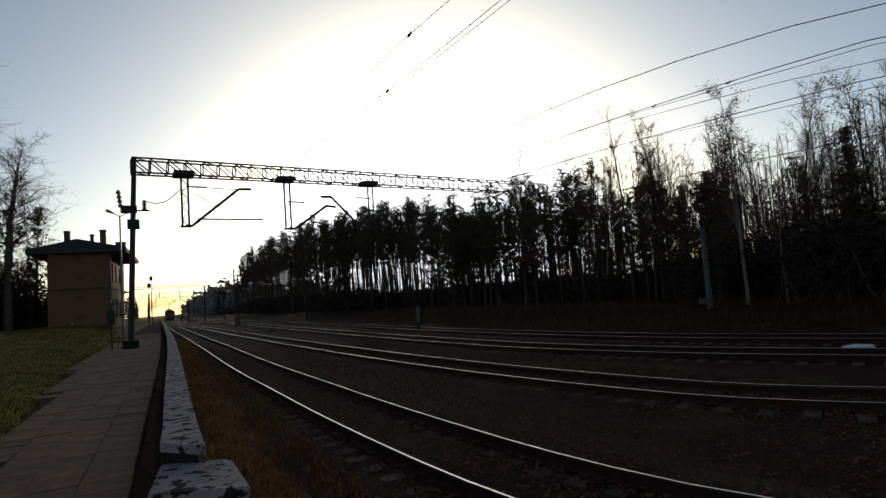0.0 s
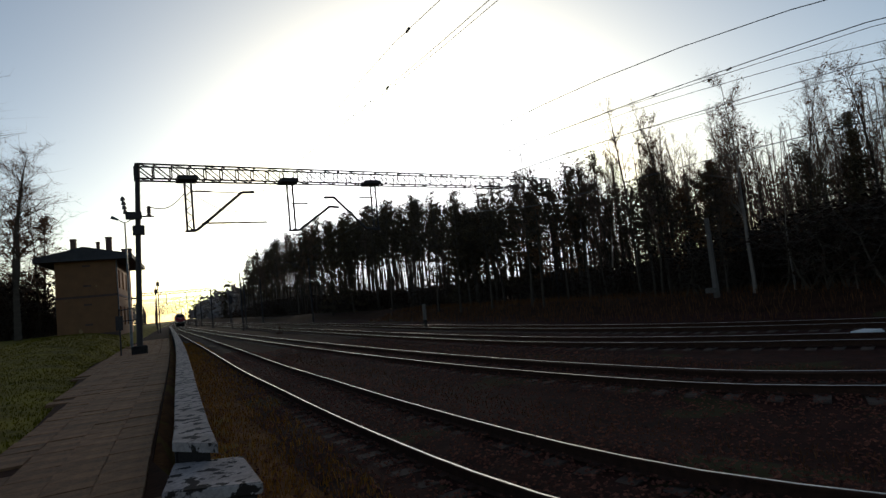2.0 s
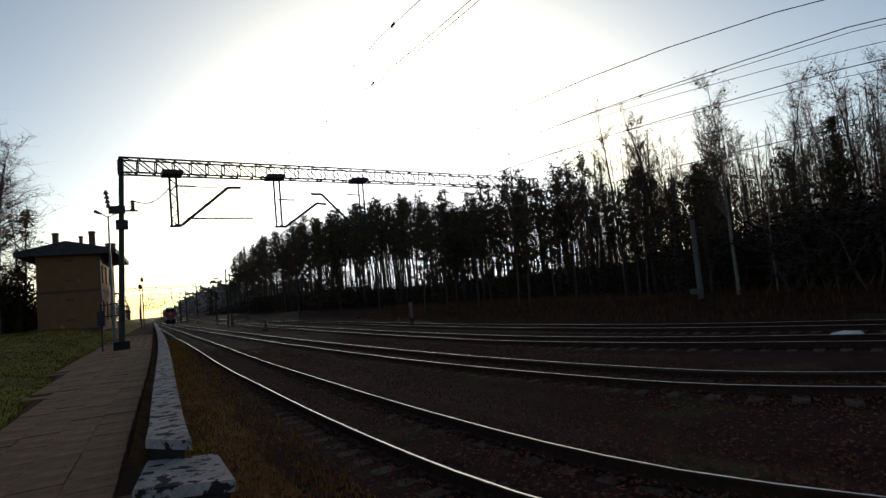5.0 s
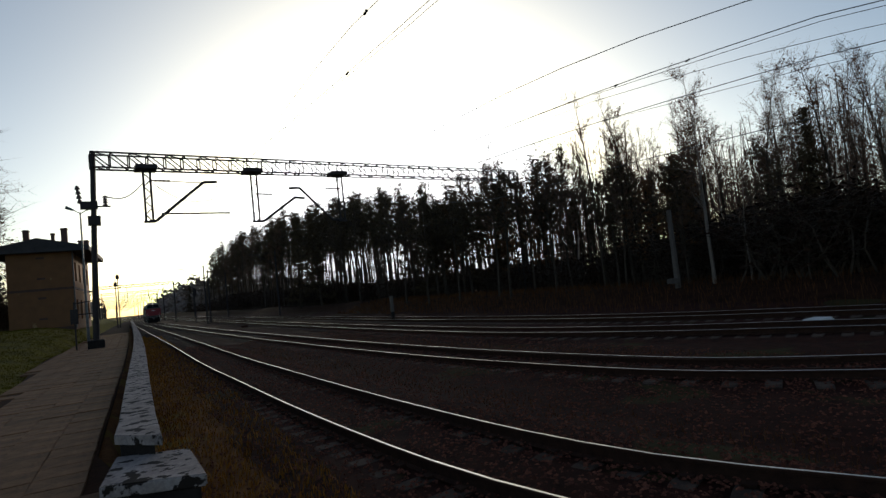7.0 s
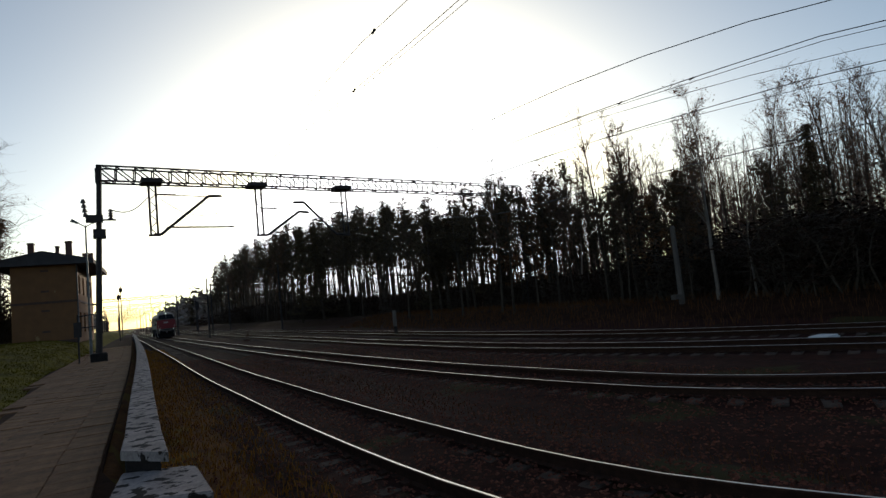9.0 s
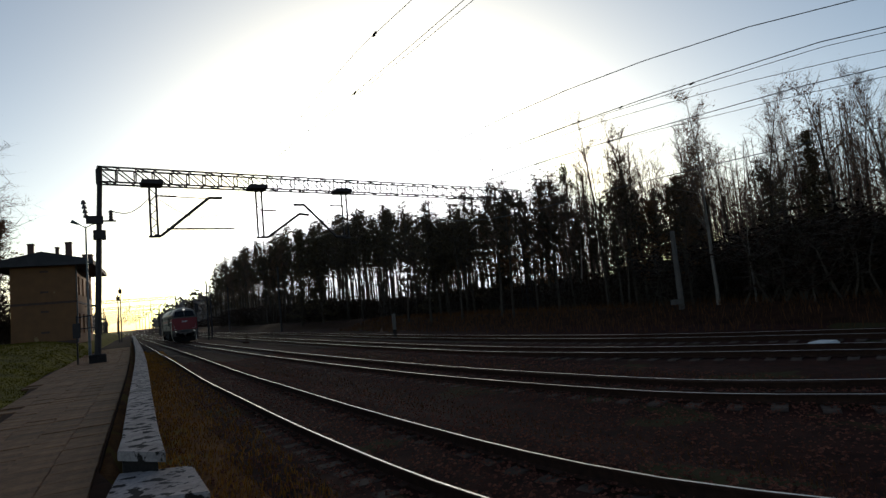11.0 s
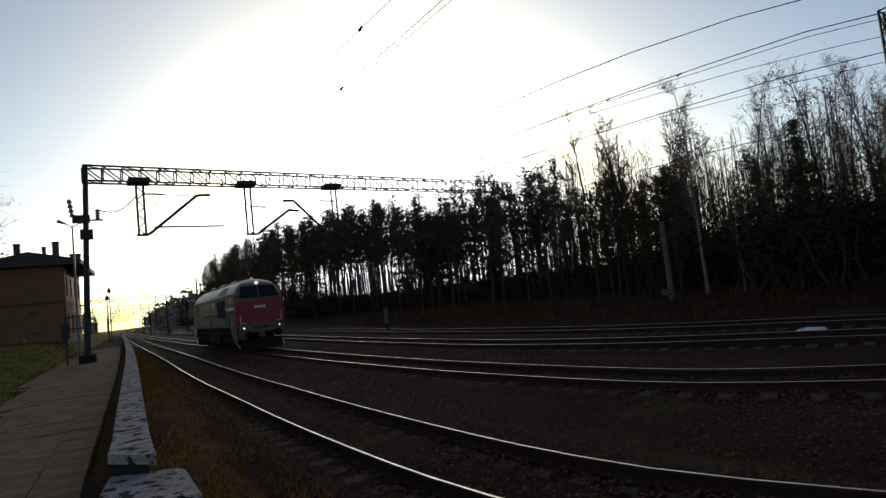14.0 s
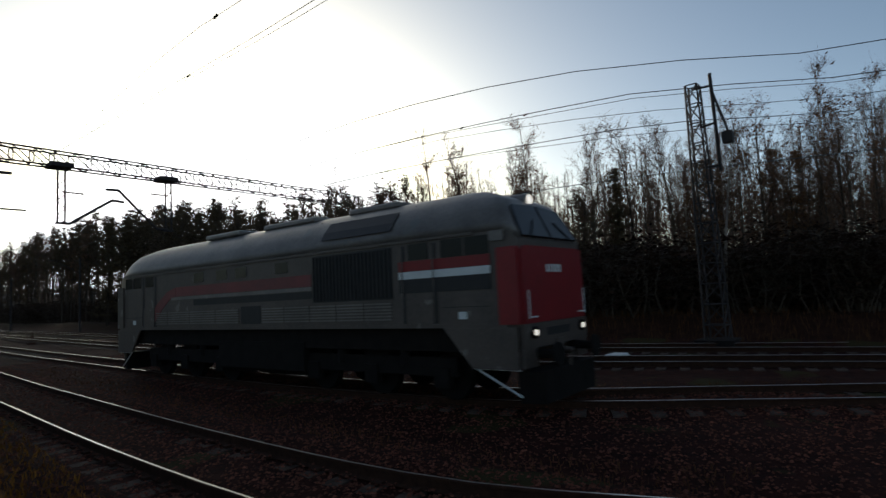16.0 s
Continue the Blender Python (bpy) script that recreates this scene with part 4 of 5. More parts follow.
SETS = {"bare": BARE, "birch": BIRCH, "pine": PINE, "spruce": SPRUCE, "rusty": RUSTY, "bush": BUSH}


def plant(kind, x, y, h, rng, k=None, wide=1.0, z=None):
    name, words, cat, group = LABELS[kind]
    data = SETS[kind][rng.randrange(len(SETS[kind])) if k is None else k]
    ob = thing(name, words, cat, group=group)
    zz = ground_z(x, y) - 0.05 if z is None else z
    ob.matrix_world = Matrix.Translation((x, y, zz)) @ Euler((rng.gauss(0, .02), rng.gauss(0, .02), rng.uniform(0, 6.28))).to_matrix().to_4x4() @ Matrix.Diagonal((h * wide, h * wide, h, 1))
    part("trunk" if kind != "bush" else "stem", data[0], None, ob)
    part("crown" if kind != "bush" else "foliage", data[1], None, ob)
    if data[2]:
        part("withered_leaves", data[2], None, ob)
    return ob


# height of the tree line over the eye, in degrees, by bearing from the path
TREELINE = knots([(4, 1.6), (8, 2.2), (10, 2.5), (10.9, 5.0), (12, 5.8), (15.6, 7.0), (18, 8.0), (25, 9.2), (31, 9.6), (34.5, 10.0), (38, 12.2), (41, 10.6), (44, 12.2), (49, 15.6), (52.5, 14.6), (55, 12.5), (58, 16.0), (61, 13), (63, 13.8), (68, 15.2), (72, 14.8), (77, 15.5), (82, 15.5), (88, 15.5), (95, 15.5)])


def build_wood():
    rng = random.Random(77)
    # marked trees of the wood edge: bearing, distance, elevation of the top, kind, template
    for az, r, el, kind, k in ((38.2, 44, 13.3, "bare", 1), (39.3, 42, 11.0, "pine", 1), (48.6, 40, 16.2, "bare", 1), (52.3, 39, 15.4, "bare", 0), (50.6, 39, 14.0, "bare", 3),
                               (58.2, 32.6, 16.8, "birch", 0), (61.2, 32.4, 8.0, "birch", 1), (63.0, 38, 14.4, "bare", 0), (68.0, 37, 15.6, "bare", 2), (71.8, 36, 15.2, "bare", 0),
                               (75.4, 31, 16.0, "birch", 1), (79.5, 36, 15.8, "bare", 2), (84.5, 36, 17.0, "birch", 0), (31.0, 52, 9.8, "pine", 3), (28.8, 56, 10.0, "pine", 1),
                               (18.4, 92, 8.0, "spruce", 0), (20.4, 86, 8.0, "spruce", 1), (34.2, 48, 9.9, "pine", 0), (43.8, 43, 12.6, "bare", 3), (56.4, 37, 9.5, "rusty", 0), (49.8, 39, 9.0, "pine", 3), (66.5, 37, 11.2, "spruce", 1), (74, 34, 11, "rusty", 1)):
        a = radians(az)
        plant(kind, r * math.sin(a), r * math.cos(a), (r * math.tan(radians(el)) + 1.9 - ground_z(r * math.sin(a), r * math.cos(a))) * 1.02, rng, k, 1.15 if kind in ("bare", "birch") else 1.0)
    for _ in range(34):
        az = rng.uniform(31, 57)
        y0 = 30.5 / math.tan(radians(az))
        r = (EDGE(y0) + rng.uniform(1.5, 8)) / math.sin(radians(az))
        x, y = r * math.sin(radians(az)), r * math.cos(radians(az))
        h = r * math.tan(radians(rng.uniform(7.0, 10.0))) + 1.9 - ground_z(x, y)
        u = rng.random()
        plant("pine" if u < 0.7 else ("rusty" if u < 0.9 else "spruce"), x, y, h, rng, 3 if u < 0.35 else None, 1.25)
    n = 0
    while n < 470:
        y = -14 + 320 * rng.random() ** 1.75
        depth = 34 * rng.random() ** 1.3
        x = EDGE(y) + 1.0 + depth
        az, r = math.degrees(math.atan2(x, y)), math.hypot(x, y)
        if 72.5 < az < 77.5 and r < 36 or (y > 130 and rng.random() < 0.35):
            n += 1
            continue
        el = max(2.0, TREELINE(az)) * (rng.uniform(0.70, 1.06) if az < 42 else rng.uniform(0.62, 0.98))
        h = min(r, 75 if az > 30 else r) * math.tan(radians(el)) + 1.9
        if az < 45:
            kind = "pine" if rng.random() < 0.7 else ("bare" if rng.random() < 0.85 else "spruce")
        else:
            u = rng.random()
            kind = "bare" if u < 0.52 else ("birch" if u < 0.66 else ("pine" if u < 0.82 else ("rusty" if u < 0.92 else "spruce")))
            if kind in ("pine", "rusty", "spruce"):
                h *= rng.uniform(0.55, 0.8)
        plant(kind, x, y, h, rng, None, rng.uniform(0.95, 1.2) if az < 45 else 1.0)
        n += 1
    for _ in range(200):
        y = -14 + 200 * rng.random() ** 1.5
        x = EDGE(y) + rng.uniform(0.8, 2.5) + 12 * rng.random() ** 1.6
        plant("bush", x, y, thicket(x, y) * rng.uniform(0.7, 1.25), rng, None, rng.uniform(0.9, 1.6))
    # the thicket behind, too dense to tell apart
    st = Sticks()
    for _ in range(13500):
        y = -20 + 330 * rng.random() ** 1.5
        x = EDGE(y) + 2.5 + 34 * rng.random()
        top = thicket(x, y) * 0.8
        z = ground_z(x, y)
        c = Vector((x, y, z + top * rng.random()))
        st.stick(Vector((x, y, z)), c + Vector((rng.gauss(0, .3), rng.gauss(0, .3), top * .3)), 0.02, 0.006)
        for _ in range(4):
            st.leaf(c + Vector((rng.gauss(0, .5), rng.gauss(0, .5), rng.gauss(0, .3))), 0.17, rng)
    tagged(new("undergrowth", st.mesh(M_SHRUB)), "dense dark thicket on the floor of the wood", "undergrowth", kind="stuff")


def build_back_wood():
    """Thin stems and twigs deep in the wood, too many to tell apart."""
    rng = random.Random(31)
    tr, tw = Sticks(), Sticks()
    for _ in range(2100):
        y = -16 + 380 * rng.random() ** 1.5
        x = EDGE(y) + 4 + 64 * rng.random()
        az, r = math.degrees(math.atan2(x, y)), math.hypot(x, y)
        z = ground_z(x, y) - 0.1
        h = min(r, 80) * math.tan(radians(max(2.0, TREELINE(az)) * rng.uniform(0.45, 0.9))) + 1.9 - z
        p, d = Vector((x, y, z)), Vector((rng.gauss(0, .04), rng.gauss(0, .04), 1))
        q = p + d * h
        tr.stick(p, q, 0.006 * h + 0.02, 0.02)
        for _ in range(44 if az > 44 else 14):
            t = rng.uniform(0.3, 1.0)
            a = rng.uniform(0, 6.28)
            ln = h * 0.13 * (1.25 - t) * rng.uniform(0.5, 1.5)
            c = p.lerp(q, t)
            e = c + Vector((math.cos(a) * ln, math.sin(a) * ln, ln * rng.uniform(0.4, 1.4)))
            tw.stick(c, e, 0.018, 0.006)
            for _ in range(2):
                b = c.lerp(e, rng.uniform(.3, 1))
                tw.twig(b, b + Vector((rng.gauss(0, 1), rng.gauss(0, 1), rng.gauss(.6, .7))) * ln * 0.4, 0.010)
    lf = Sticks()
    for _ in range(150000):
        y = -20 + 420 * rng.random() ** 1.35
        x = EDGE(y) + 24 + 62 * rng.random()
        az = math.degrees(math.atan2(x, y))
        if az < 16 and rng.random() < 0.75:
            continue
        top = 1.7 + 0.7 * step(38, 52, az) + (1.3 + 5.2 * step(38, 52, az)) * (0.5 + 0.5 * noise.noise((x * 0.11, y * 0.11, 4))) + 3.0 * step(40, 60, az)
        c = Vector((x, y, ground_z(x, y) + top * rng.random() ** 0.8))
        lf.leaf(c, 0.17, rng)
    cn = Sticks()
    for _ in range(420):
        y = 16 + 230 * rng.random() ** 1.2
        x = EDGE(y) + 3 + 40 * rng.random()
        az, r = math.degrees(math.atan2(x, y)), math.hypot(x, y)
        if az > 47 or az < 9:
            continue
        el = TREELINE(az) * rng.uniform(0.55, 0.80)
        c = Vector((x, y, 1.9 + min(r, 80) * math.tan(radians(el))))
        for _ in range(34):
            cn.leaf(c + Vector((rng.gauss(0, .8), rng.gauss(0, .8), rng.gauss(0, .38))), 0.14, rng)
    tagged(new("back_wood_canopy", cn.mesh(M_NEEDLE)), "ragged dark pine canopy deep in the wood", "wood", kind="stuff")
    tagged(new("back_wood_foliage", lf.mesh(M_TWIG)), "brown withered foliage deep in the wood", "wood", kind="stuff")
    tagged(new("back_wood_trunks", tr.mesh(M_BARK)), "many thin dark stems deep in the wood", "wood", kind="stuff")
    tagged(new("back_wood_twigs", tw.mesh(M_TWIG)), "tangle of bare twigs deep in the wood", "wood", kind="stuff")


def thicket(x, y):
    """Usual height of the thicket: low under the pines, taller under the bare trees."""
    az = math.degrees(math.atan2(x, y))
    return 2.3 + 2.0 * step(32, 14, az) + 0.4 * step(35, 48, az) + 1.5 * step(48, 62, az)


def build_left_trees():
    rng = random.Random(5)
    for x, y, h, kind, k in ((-7.6, 58, 17.5, "bare", 1), (-10.5, 62, 18, "bare", 0), (-8.9, 52, 21, "bare", 1), (-6.4, 27, 15.5, "bare", 0), (-9.5, 33, 16, "birch", 1), (-6.9, 66, 13, "bare", 2), (-8.2, 63, 16, "bare", 3), (-7.2, 74, 13, "rusty", 0), (-9.5, 70, 12, "rusty", 1), (-12, 66, 14, "rusty", 0), (-14, 60, 17, "bare", 1), (-16, 70, 15, "pine", 3)):
        plant(kind, x, y, h, rng, k, 1.9 if k < 2 and kind == "bare" else 1.3)
    for _ in range(40):
        plant("bush", rng.uniform(-22, -6.4), rng.uniform(62, 90), rng.uniform(2.5, 4.5), rng)
    for _ in range(26):
        plant("bush", rng.uniform(-19, -7.5), rng.uniform(64, 84), rng.uniform(4.5, 7.5), rng)
    for _ in range(8):
        plant("rusty", rng.uniform(-18, -8), rng.uniform(66, 86), rng.uniform(8, 13), rng)


build_wood()
build_back_wood()
build_left_trees()


def build_distance():
    """Far woods on both sides of the line, haze painted into their colour."""
    rng = random.Random(8)
    st = Sticks()
    for _ in range(5200):
        y = rng.uniform(260, 900)
        x = EDGE(y) + rng.uniform(0, 60) if rng.random() < 0.7 else TRACKS[0][0](y) - rng.uniform(14, 120)
        h = rng.uniform(0.2, 1) * (14 + 4 * noise.noise((x * .05, y * .02, 0)))
        for _ in range(5):
            st.leaf(Vector((x, y, h)) + Vector((rng.gauss(0, 2), rng.gauss(0, 2), rng.gauss(0, 1.2))), 1.2, rng)
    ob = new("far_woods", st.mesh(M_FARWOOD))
    tagged(ob, "far grey-brown woods with haze painted into their colour", "woods", kind="stuff")


# Distance haze is painted in: paler and greyer than the near trees.
M_FARWOOD = mat("haze_painted_woods", (0.24, 0.185, 0.155), (0.17, 0.13, 0.11), 1.0, 0.2, island=0.2)
build_distance()


# ---- locomotive: front towards -y, z = 0 at the rail tops ----
def nose_clip(y):
    """Height of the front's upper outline at y."""
    a = 8.55 - abs(y)
    return 3.32 + (a / 0.42) * 0.86 if a < 0.42 else 4.18 + 0.42 * step(-0.35, 1.3, a - 0.42)


ROOF = [(1.47, 3.5), (1.42, 3.72), (1.28, 3.98), (1.02, 4.25), (0.68, 4.45), (0.3, 4.57), (0, 4.6)]
ROOF = ROOF + [(-x, z) for x, z in ROOF[-2::-1]]


def loco_section(y, low):
    a = 8.55 - abs(y)
    w = 1 - 0.07 * (1 - min(1, a / 0.9)) ** 2
    c = nose_clip(y)
    if low:
        return [(x * w, y, min(z, c)) for x, z in ((-1.47, 1.6), (1.47, 1.6), (1.47, 2.4), (1.47, 3.3), (1.47, 3.5), (-1.47, 3.5), (-1.47, 3.3), (-1.47, 2.4))]
    return [(x * w * (1 if z < 3.6 else 0.94 + 0.06 * min(1, a / 1.5)), y, min(z, max(c, 3.34))) for x, z in ROOF]


def build_loco():
    ob = thing("diesel_locomotive", "red and grey diesel locomotive with dark side grilles, lamps lit", "locomotive")
    ys = [-8.55, -8.4, -8.25, -8.13, -7.9, -7.6, -7.2, -6.8, -6.3, -5.6, -4.0, -2, 0, 2, 4.0, 5.6, 6.3, 6.8, 7.2, 7.6, 7.9, 8.13, 8.25, 8.4, 8.55]
    bm = bmesh.new()
    extrude_profile(bm, [loco_section(y, True) for y in ys])
    part("body", bm, M_GREY, ob, "light grey body, its paint toned dark for side shade")
    bm = bmesh.new()
    extrude_profile(bm, [loco_section(y, False) for y in ys], close=False)
    bmesh.ops.solidify(bm, geom=bm.faces[:], thickness=-0.02)
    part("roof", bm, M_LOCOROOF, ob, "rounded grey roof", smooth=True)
    for s in (-1, 1):
        bm = bmesh.new()
        box(bm, (s * 1.47 - 0.04, -7.6, 3.47), (s * 1.47 + 0.04, 7.6, 3.53))
        part("gutter", bm, M_GREY, ob)
    # fronts: red panel, windscreen, apron, lamps
    for e in (-1, 1):
        bm = bmesh.new()
        extrude_profile(bm, [[(x, e * (8.56 + d), z) for x, z in ((-1.36, 1.66), (1.36, 1.66), (1.36, 3.1), (1.2, 3.18), (-1.2, 3.18), (-1.36, 3.1))] for d in (-0.01, 0.035)])
        part("front_panel", bm, M_RED, ob, "red end panel")
        for s in (-1, 1):
            bm = bmesh.new()
            pts = [(s * 0.045, 3.36), (s * 1.22, 3.36), (s * 1.04, 4.02), (s * 0.045, 4.08)]
            extrude_profile(bm, [[(x, e * (8.57 - (z - 3.32) / 0.86 * 0.42 + d), z + d) for x, z in pts] for d in (-0.01, 0.03)])
            part("windscreen", bm, M_GLASS, ob, "dark windscreen pane")
            bm = bmesh.new()
            bar(bm, (s * 0.95, e * 8.62, 3.33), (s * 0.45, e * 8.42, 3.75), 0.012, n=4)
            part("wiper", bm, M_UNDER, ob)
            bm = bmesh.new()
            # corner wrap of the red panel
            box(bm, (s * 1.42 - 0.08, min(e * 8.56, e * 8.12), 1.66), (s * 1.42 + 0.062, max(e * 8.56, e * 8.12), 3.16))
            part("corner_panel", bm, M_RED if e < 0 else M_GREY, ob)
            bm = bmesh.new()
            bar(bm, (s * 1.08, e * 8.55, 1.48), (s * 1.08, e * 8.68, 1.48), 0.12, 0.12, n=12)
            lamp = part("headlamp", bm, M_UNDER, ob)
            bm = bmesh.new()
            bar(bm, (s * 1.08, e * 8.68, 1.48), (s * 1.08, e * 8.70, 1.48), 0.06, 0.06, n=12)
            part("lens", bm, M_LAMP if e < 0 else M_GLASS, lamp)
            bm = bmesh.new()
            bar(bm, (s * 0.88, e * 8.45, 1.06), (s * 0.88, e * 9.0, 1.06), 0.09, n=8)
            bar(bm, (s * 0.88, e * 9.0, 1.06), (s * 0.88, e * 9.06, 1.06), 0.24, 0.22, n=14)
            part("buffer", bm, M_UNDER, ob)
            bm = bmesh.new()
            bar(bm, (s * 1.25, e * 8.66, 1.75), (s * 1.25, e * 8.66, 2.3), 0.014, n=5)
            bar(bm, (s * 1.25, e * 8.66, 1.78), (s * 0.95, e * 8.66, 1.78), 0.014, n=5)
            part("handrail", bm, M_WHITEPAINT, ob)
            bm = bmesh.new()
            extrude_profile(bm, [[(s * 1.46 + d, e * 8.5, 0.8), (s * 1.46 + d, e * 8.5, 1.6), (s * 1.46 + d, e * 6.75, 1.6), (s * 1.46 + d, e * 7.45, 0.8)] for d in (-0.05, 0.0)])
            part("skirt", bm, M_GREY, ob)
            bm = bmesh.new()
            bar(bm, (s * 1.46, e * 7.5, 0.8), (s * 1.35, e * 8.45, 0.28), 0.02, n=5)
            bar(bm, (s * 1.46, e * 7.45, 0.8), (s * 1.46, e * 8.5, 0.8), 0.02, n=5)
            part("step_rail", bm, M_WHITEPAINT, ob)
        bm = bmesh.new()
        box(bm, (-1.4, min(e * 8.5, e * 8.62), 1.18), (1.4, max(e * 8.5, e * 8.62), 1.65))
        for s in (-1, 1):
            box(bm, (s * 1.15 - 0.28, min(e * 8.5, e * 8.6), 0.82), (s * 1.15 + 0.25, max(e * 8.5, e * 8.6), 1.18))
        part("apron", bm, M_GREY, ob, "light grey buffer beam apron")
        bm = bmesh.new()
        box(bm, (-0.5, min(e * 8.62, e * 8.635), 1.38), (0.5, max(e * 8.62, e * 8.635), 1.54))
        part("dark_plate", bm, M_DARKBAND, ob)
        bm = bmesh.new()
        for k in range(5):
            box(bm, (-0.34 + k * 0.14, min(e * 8.6, e * 8.605), 2.66), (-0.25 + k * 0.14, max(e * 8.6, e * 8.605), 2.82))
        part("pale_mark", bm, M_WHITEPAINT, ob)
        bm = bmesh.new()
        extrude_profile(bm, [[(x * k, e * y, z) for x, z in ((-1.25, 0.14), (1.25, 0.14), (1.3, 0.75), (-1.3, 0.75))] for k, y in ((1.0, 8.35), (0.9, 8.85))])
        part("rail_guard", bm, M_UNDER, ob)
        bm = bmesh.new()
        box(bm, (-0.16, min(e * 8.5, e * 8.66), 0.9), (0.16, max(e * 8.5, e * 8.66), 1.3))
        bar(bm, (0, e * 8.6, 1.06), (0, e * 8.92, 1.06), 0.06, 0.04, n=8)
        bar(bm, (0, e * 8.9, 1.1), (0, e * 8.8, 0.6), 0.03, n=6)
        part("coupler", bm, M_GREY, ob)
        bm = bmesh.new()
        bar(bm, (0, e * 7.6, 4.26), (0, e * 8.12, 4.26), 0.16, 0.15, n=14)
        lamp = part("top_headlamp", bm, M_LOCOROOF, ob)
        bm = bmesh.new()
        bar(bm, (0, e * 8.12, 4.26), (0, e * 8.135, 4.26), 0.12, 0.11, n=14)
        part("lens", bm, M_LAMP if e < 0 else M_GLASS, lamp)
    # sides
    for s in (-1, 1):
        def slab(name, y0, y1, z0, z1, m, d=0.012, words=""):
            bm = bmesh.new()
            x0 = s * 1.47
            box(bm, (min(x0, x0 + s * d), y0, z0), (max(x0, x0 + s * d), y1, z1))
            return part(name, bm, m, ob, words)
        for e in (-1, 1):
            a, b = (-7.96, -5.55) if e < 0 else (5.55, 7.96)
            if e < 0:
                slab("black_band", a, b, 2.36, 2.66, M_DARKBAND)
                slab("white_band", a, b, 2.67, 2.83, M_WHITEPAINT)
                slab("red_band", a, b, 2.84, 3.06, M_RED)
                slab("pale_pillar", -8.3, -7.97, 3.3, 3.5, M_LOCOROOF, 0.02)
            w0, w1 = (-7.95, -6.75) if e < 0 else (6.75, 7.95)
            slab("side_window", w0, w1, 3.07, 3.44, M_GLASS, 0.01)
            slab("window_bar", (w0 + w1) / 2 - 0.02, (w0 + w1) / 2 + 0.02, 3.07, 3.44, M_GREY, 0.02)
            d0, d1 = (-6.5, -5.75) if e < 0 else (5.75, 6.5)
            slab("cab_door", d0, d1, 1.7, 2.35, M_GREY, 0.03, "grey cab door")
            slab("door_window", d0 + 0.1, d1 - 0.1, 3.08, 3.43, M_GLASS, 0.015)
            for y in (d0 - 0.06, d1 + 0.06):
                bm = bmesh.new()
                bar(bm, (s * 1.53, y, 1.75), (s * 1.53, y, 3.35), 0.014, n=5)
                part("grab_rail", bm, M_GREY, ob)
                slab("door_jamb", y - 0.05, y + 0.05, 1.7, 3.4, M_DARKBAND, 0.006)
            slab("small_plate", -7.35 if e < 0 else 7.15, -7.15 if e < 0 else 7.35, 1.78, 1.93, M_WHITEPAINT, 0.02)
            slab("panel_joint", a + 0.0, b - 1.2 if e < 0 else b, 2.02, 2.035, M_DARKBAND, 0.004)
        # grilles: dark field with upright slats
        for y0, y1 in ((-5.35, -2.6),):
            slab("grille", y0, y1, 2.25, 3.42, M_DARKBAND, 0.01, "dark side grille")
            bm = bmesh.new()
            n = int((y1 - y0) / 0.12)
            for i in range(n):
                y = y0 + (i + 0.5) * (y1 - y0) / n
                x0 = s * 1.48
                box(bm, (min(x0, x0 + s * 0.03), y - 0.015, 2.28), (max(x0, x0 + s * 0.03), y + 0.015, 3.38))
            part("grille_slats", bm, M_DARKBAND, ob)
        slab("red_stripe", -2.55, 4.3, 2.68, 2.98, M_FADED, 0.01, "faded red waist stripe")
        slab("pale_stripe", -2.55, 4.6, 2.57, 2.66, M_LOCOROOF, 0.011)
        bm = bmesh.new()
        extrude_profile(bm, [[(s * (1.47 + d), y, z) for y, z in ((4.31, 2.68), (4.31, 2.98), (4.9, 2.85), (5.6, 2.45), (6.3, 1.85), (5.75, 1.85), (5.2, 2.3), (4.7, 2.6))] for d in (0.0, 0.011)])
        part("ribbon", bm, M_FADED, ob, "faded red ribbon sweeping down to the sill")
        slab("dark_stripe", -2.55, 3.2, 2.36, 2.55, M_DARKBAND, 0.009)
        for y0, y1 in ((-5.3, -4.45), (-4.4, -3.5), (-3.45, -2.5), (-2.45, -1.45), (-1.4, -0.45), (0.7, 1.9), (1.95, 3.4), (3.45, 4.8), (4.85, 5.6)):
            bm = bmesh.new()
            for i in range(6):
                z = 1.78 + i * 0.072
                x0 = s * 1.468
                box(bm, (min(x0, x0 + s * 0.035), y0, z), (max(x0, x0 + s * 0.035), y1, z + 0.035))
            part("louvre", bm, M_LOCOROOF, ob)
        slab("engine_hatch", -0.35, 0.6, 1.75, 2.25, M_DARKBAND, 0.008)
        for y0 in (-1.6, 0.3, 1.3, 2.6):
            slab("engine_window", y0, y0 + 0.55, 3.08, 3.38, M_GLASS, 0.012)
        slab("sill_beam", -8.3, 8.3, 1.6, 1.68, M_GREY, 0.02)
        # dark roof screen panel
        bm = bmesh.new()
        extrude_profile(bm, [[(s * 1.40, y, 3.80), (s * 1.31, y, 3.97), (s * 1.08, y, 4.22), (s * 1.06, y, 4.26), (s * 1.30, y, 4.0), (s * 1.42, y, 3.80)] for y in (-5.3, -2.9)])
        part("roof_screen", bm, M_DARKBAND, ob, "dark roof grille")
    for y, w, d in ((-3.9, 0.55, 0.9), (-0.5, 0.6, 1.2), (2.8, 0.7, 1.0)):
        bm = bmesh.new()
        box(bm, (-w, y - d, 4.5), (w, y + d, 4.66))
        bmesh.ops.bevel(bm, geom=bm.edges[:], offset=0.04, segments=1, affect="EDGES")
        part("roof_hatch", bm, M_LOCOROOF, ob)
    bm = bmesh.new()
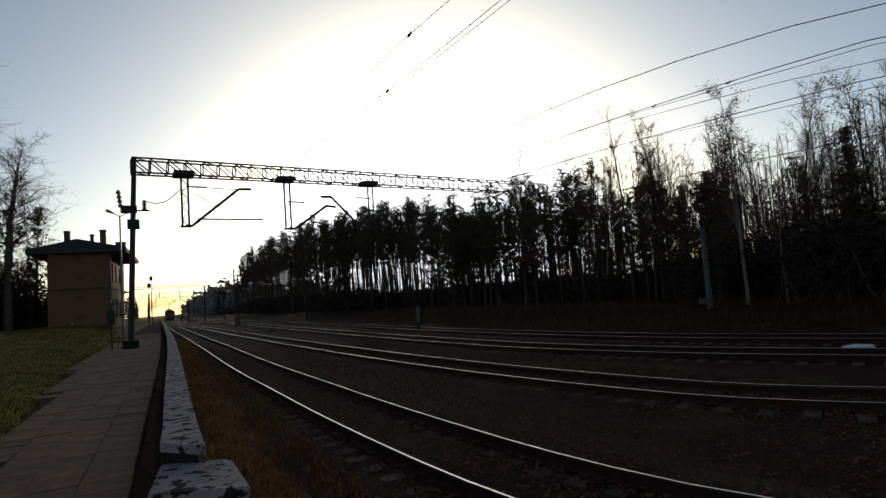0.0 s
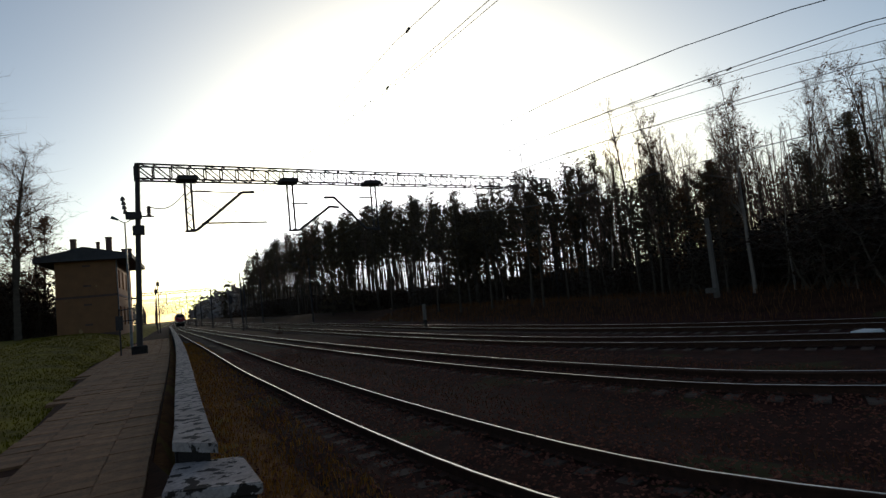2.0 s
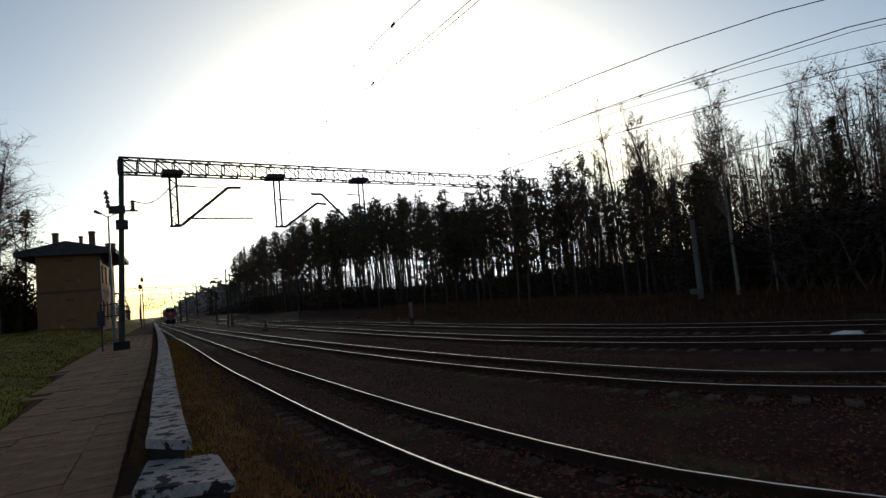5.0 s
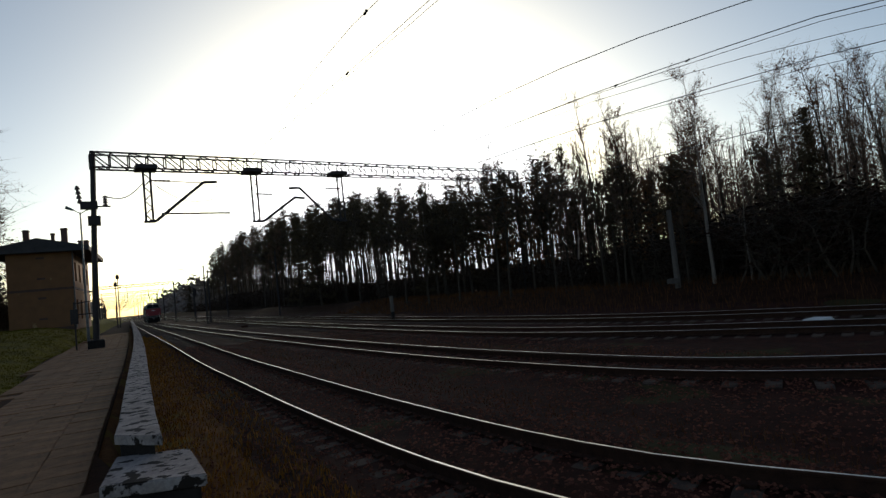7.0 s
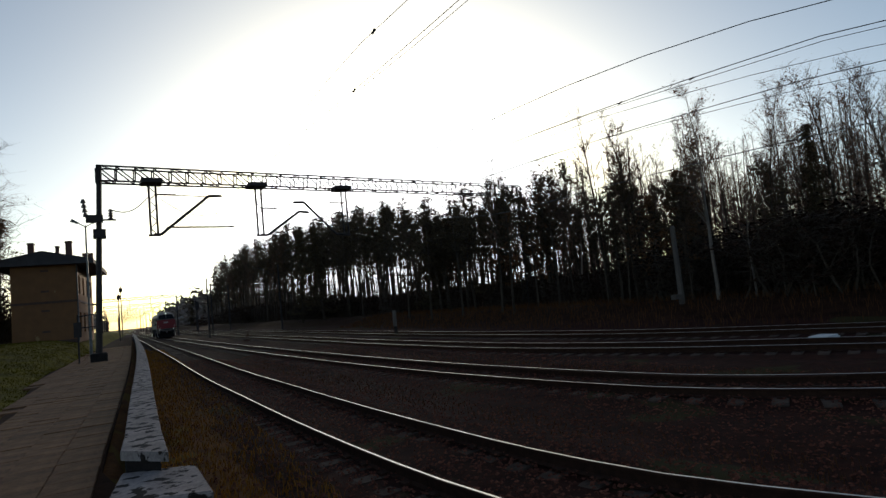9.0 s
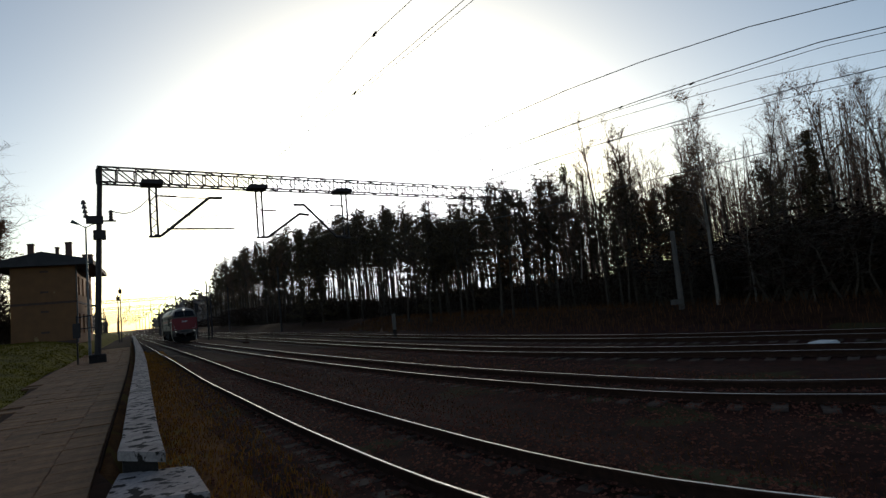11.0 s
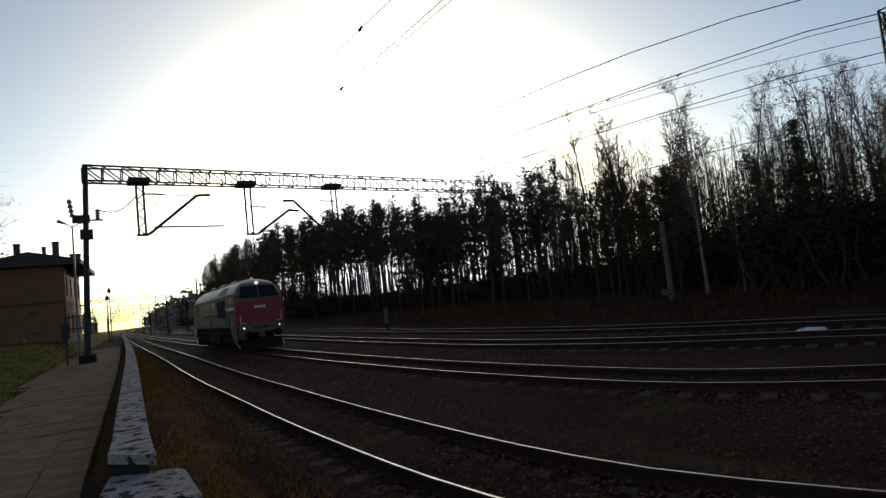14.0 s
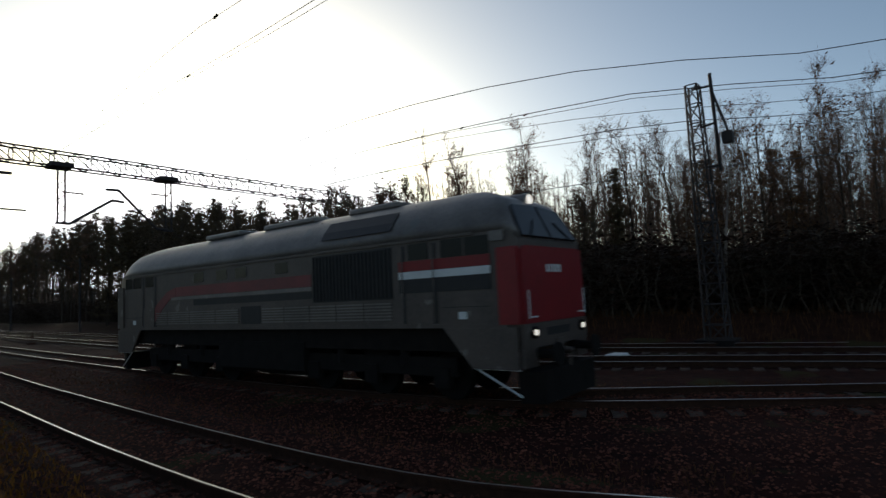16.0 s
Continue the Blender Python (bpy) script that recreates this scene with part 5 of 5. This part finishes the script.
    for y in (-5.6, -2.3, 1.0, 4.4):
        bar(bm, (-0.85, y, 4.36), (0.85, y, 4.36), 0.02, n=4)
    part("roof_rib", bm, M_LOCOROOF, ob)
    # underframe
    bm = bmesh.new()
    box(bm, (-1.3, -8.3, 1.1), (1.3, 8.3, 1.6))
    part("underframe", bm, M_UNDER, ob)
    bm = bmesh.new()
    extrude_profile(bm, [[(-1.35, y, 0.5), (-1.1, y, 0.35), (1.1, y, 0.35), (1.35, y, 0.5), (1.35, y, 1.25), (-1.35, y, 1.25)] for y in (-2.0, 2.0)])
    part("fuel_tank", bm, M_UNDER, ob)
    sets = []
    for c in (-4.3, 4.3):
        bm = bmesh.new()
        for s in (-1, 1):
            box(bm, (s * 1.1 - 0.07, c - 2.5, 0.55), (s * 1.1 + 0.07, c + 2.5, 0.95))
            for y in (-2.1, 0, 2.1):
                box(bm, (s * 1.12 - 0.1, c + y - 0.2, 0.32), (s * 1.12 + 0.1, c + y + 0.2, 0.75))
            for y in (-1.05, 1.05):
                bar(bm, (s * 1.12, c + y, 0.75), (s * 1.12, c + y, 1.2), 0.13, n=8)
        box(bm, (-1.0, c - 0.4, 0.6), (1.0, c + 0.4, 1.15))
        bogie = part("bogie", bm, M_UNDER, ob)
        for y in (-2.1, 0, 2.1):
            bm = bmesh.new()
            bar(bm, (-0.8, 0, 0), (0.8, 0, 0), 0.08, n=8)
            for s in (-1, 1):
                bar(bm, (s * 0.69, 0, 0), (s * 0.82, 0, 0), 0.525, n=20)
                bar(bm, (s * 0.65, 0, 0), (s * 0.69, 0, 0), 0.55, n=20)
            ws = part("wheelset", bm, M_UNDER, bogie)
            sets.append((ws, c + y))
    return ob, sets


loco, wheelsets = build_loco()

# distance of the front along the line, by time
FRONT = knots([(0, 245), (3.5, 193), (7, 141.5), (9, 111), (11.5, 73.3), (12.5, 58.5), (13.5, 43.75), (14.5, 28.3), (15, 20.8), (15.5, 13.3), (16, 6.05)])


def motions():
    f, z0 = TRACKS[1]

    def loco_pose(t):
        y = FRONT(t) + 8.55
        a, b = y - 4.3, y + 4.3
        xa, xb = f(a), f(b)
        return pose((xa + xb) / 2, y, z0, 0, 0, -math.degrees(math.atan2(xb - xa, b - a)))
    walk(loco, [(t / 4, loco_pose(t / 4)) for t in range(65)])
    rows = [i / 30 for i in range(481)]
    for ws, y in wheelsets:
        walk(ws, [(t, pose(0, y, 0.525, math.degrees((FRONT(0) - FRONT(t)) / 0.525) % 360.0)) for t in rows])


motions()
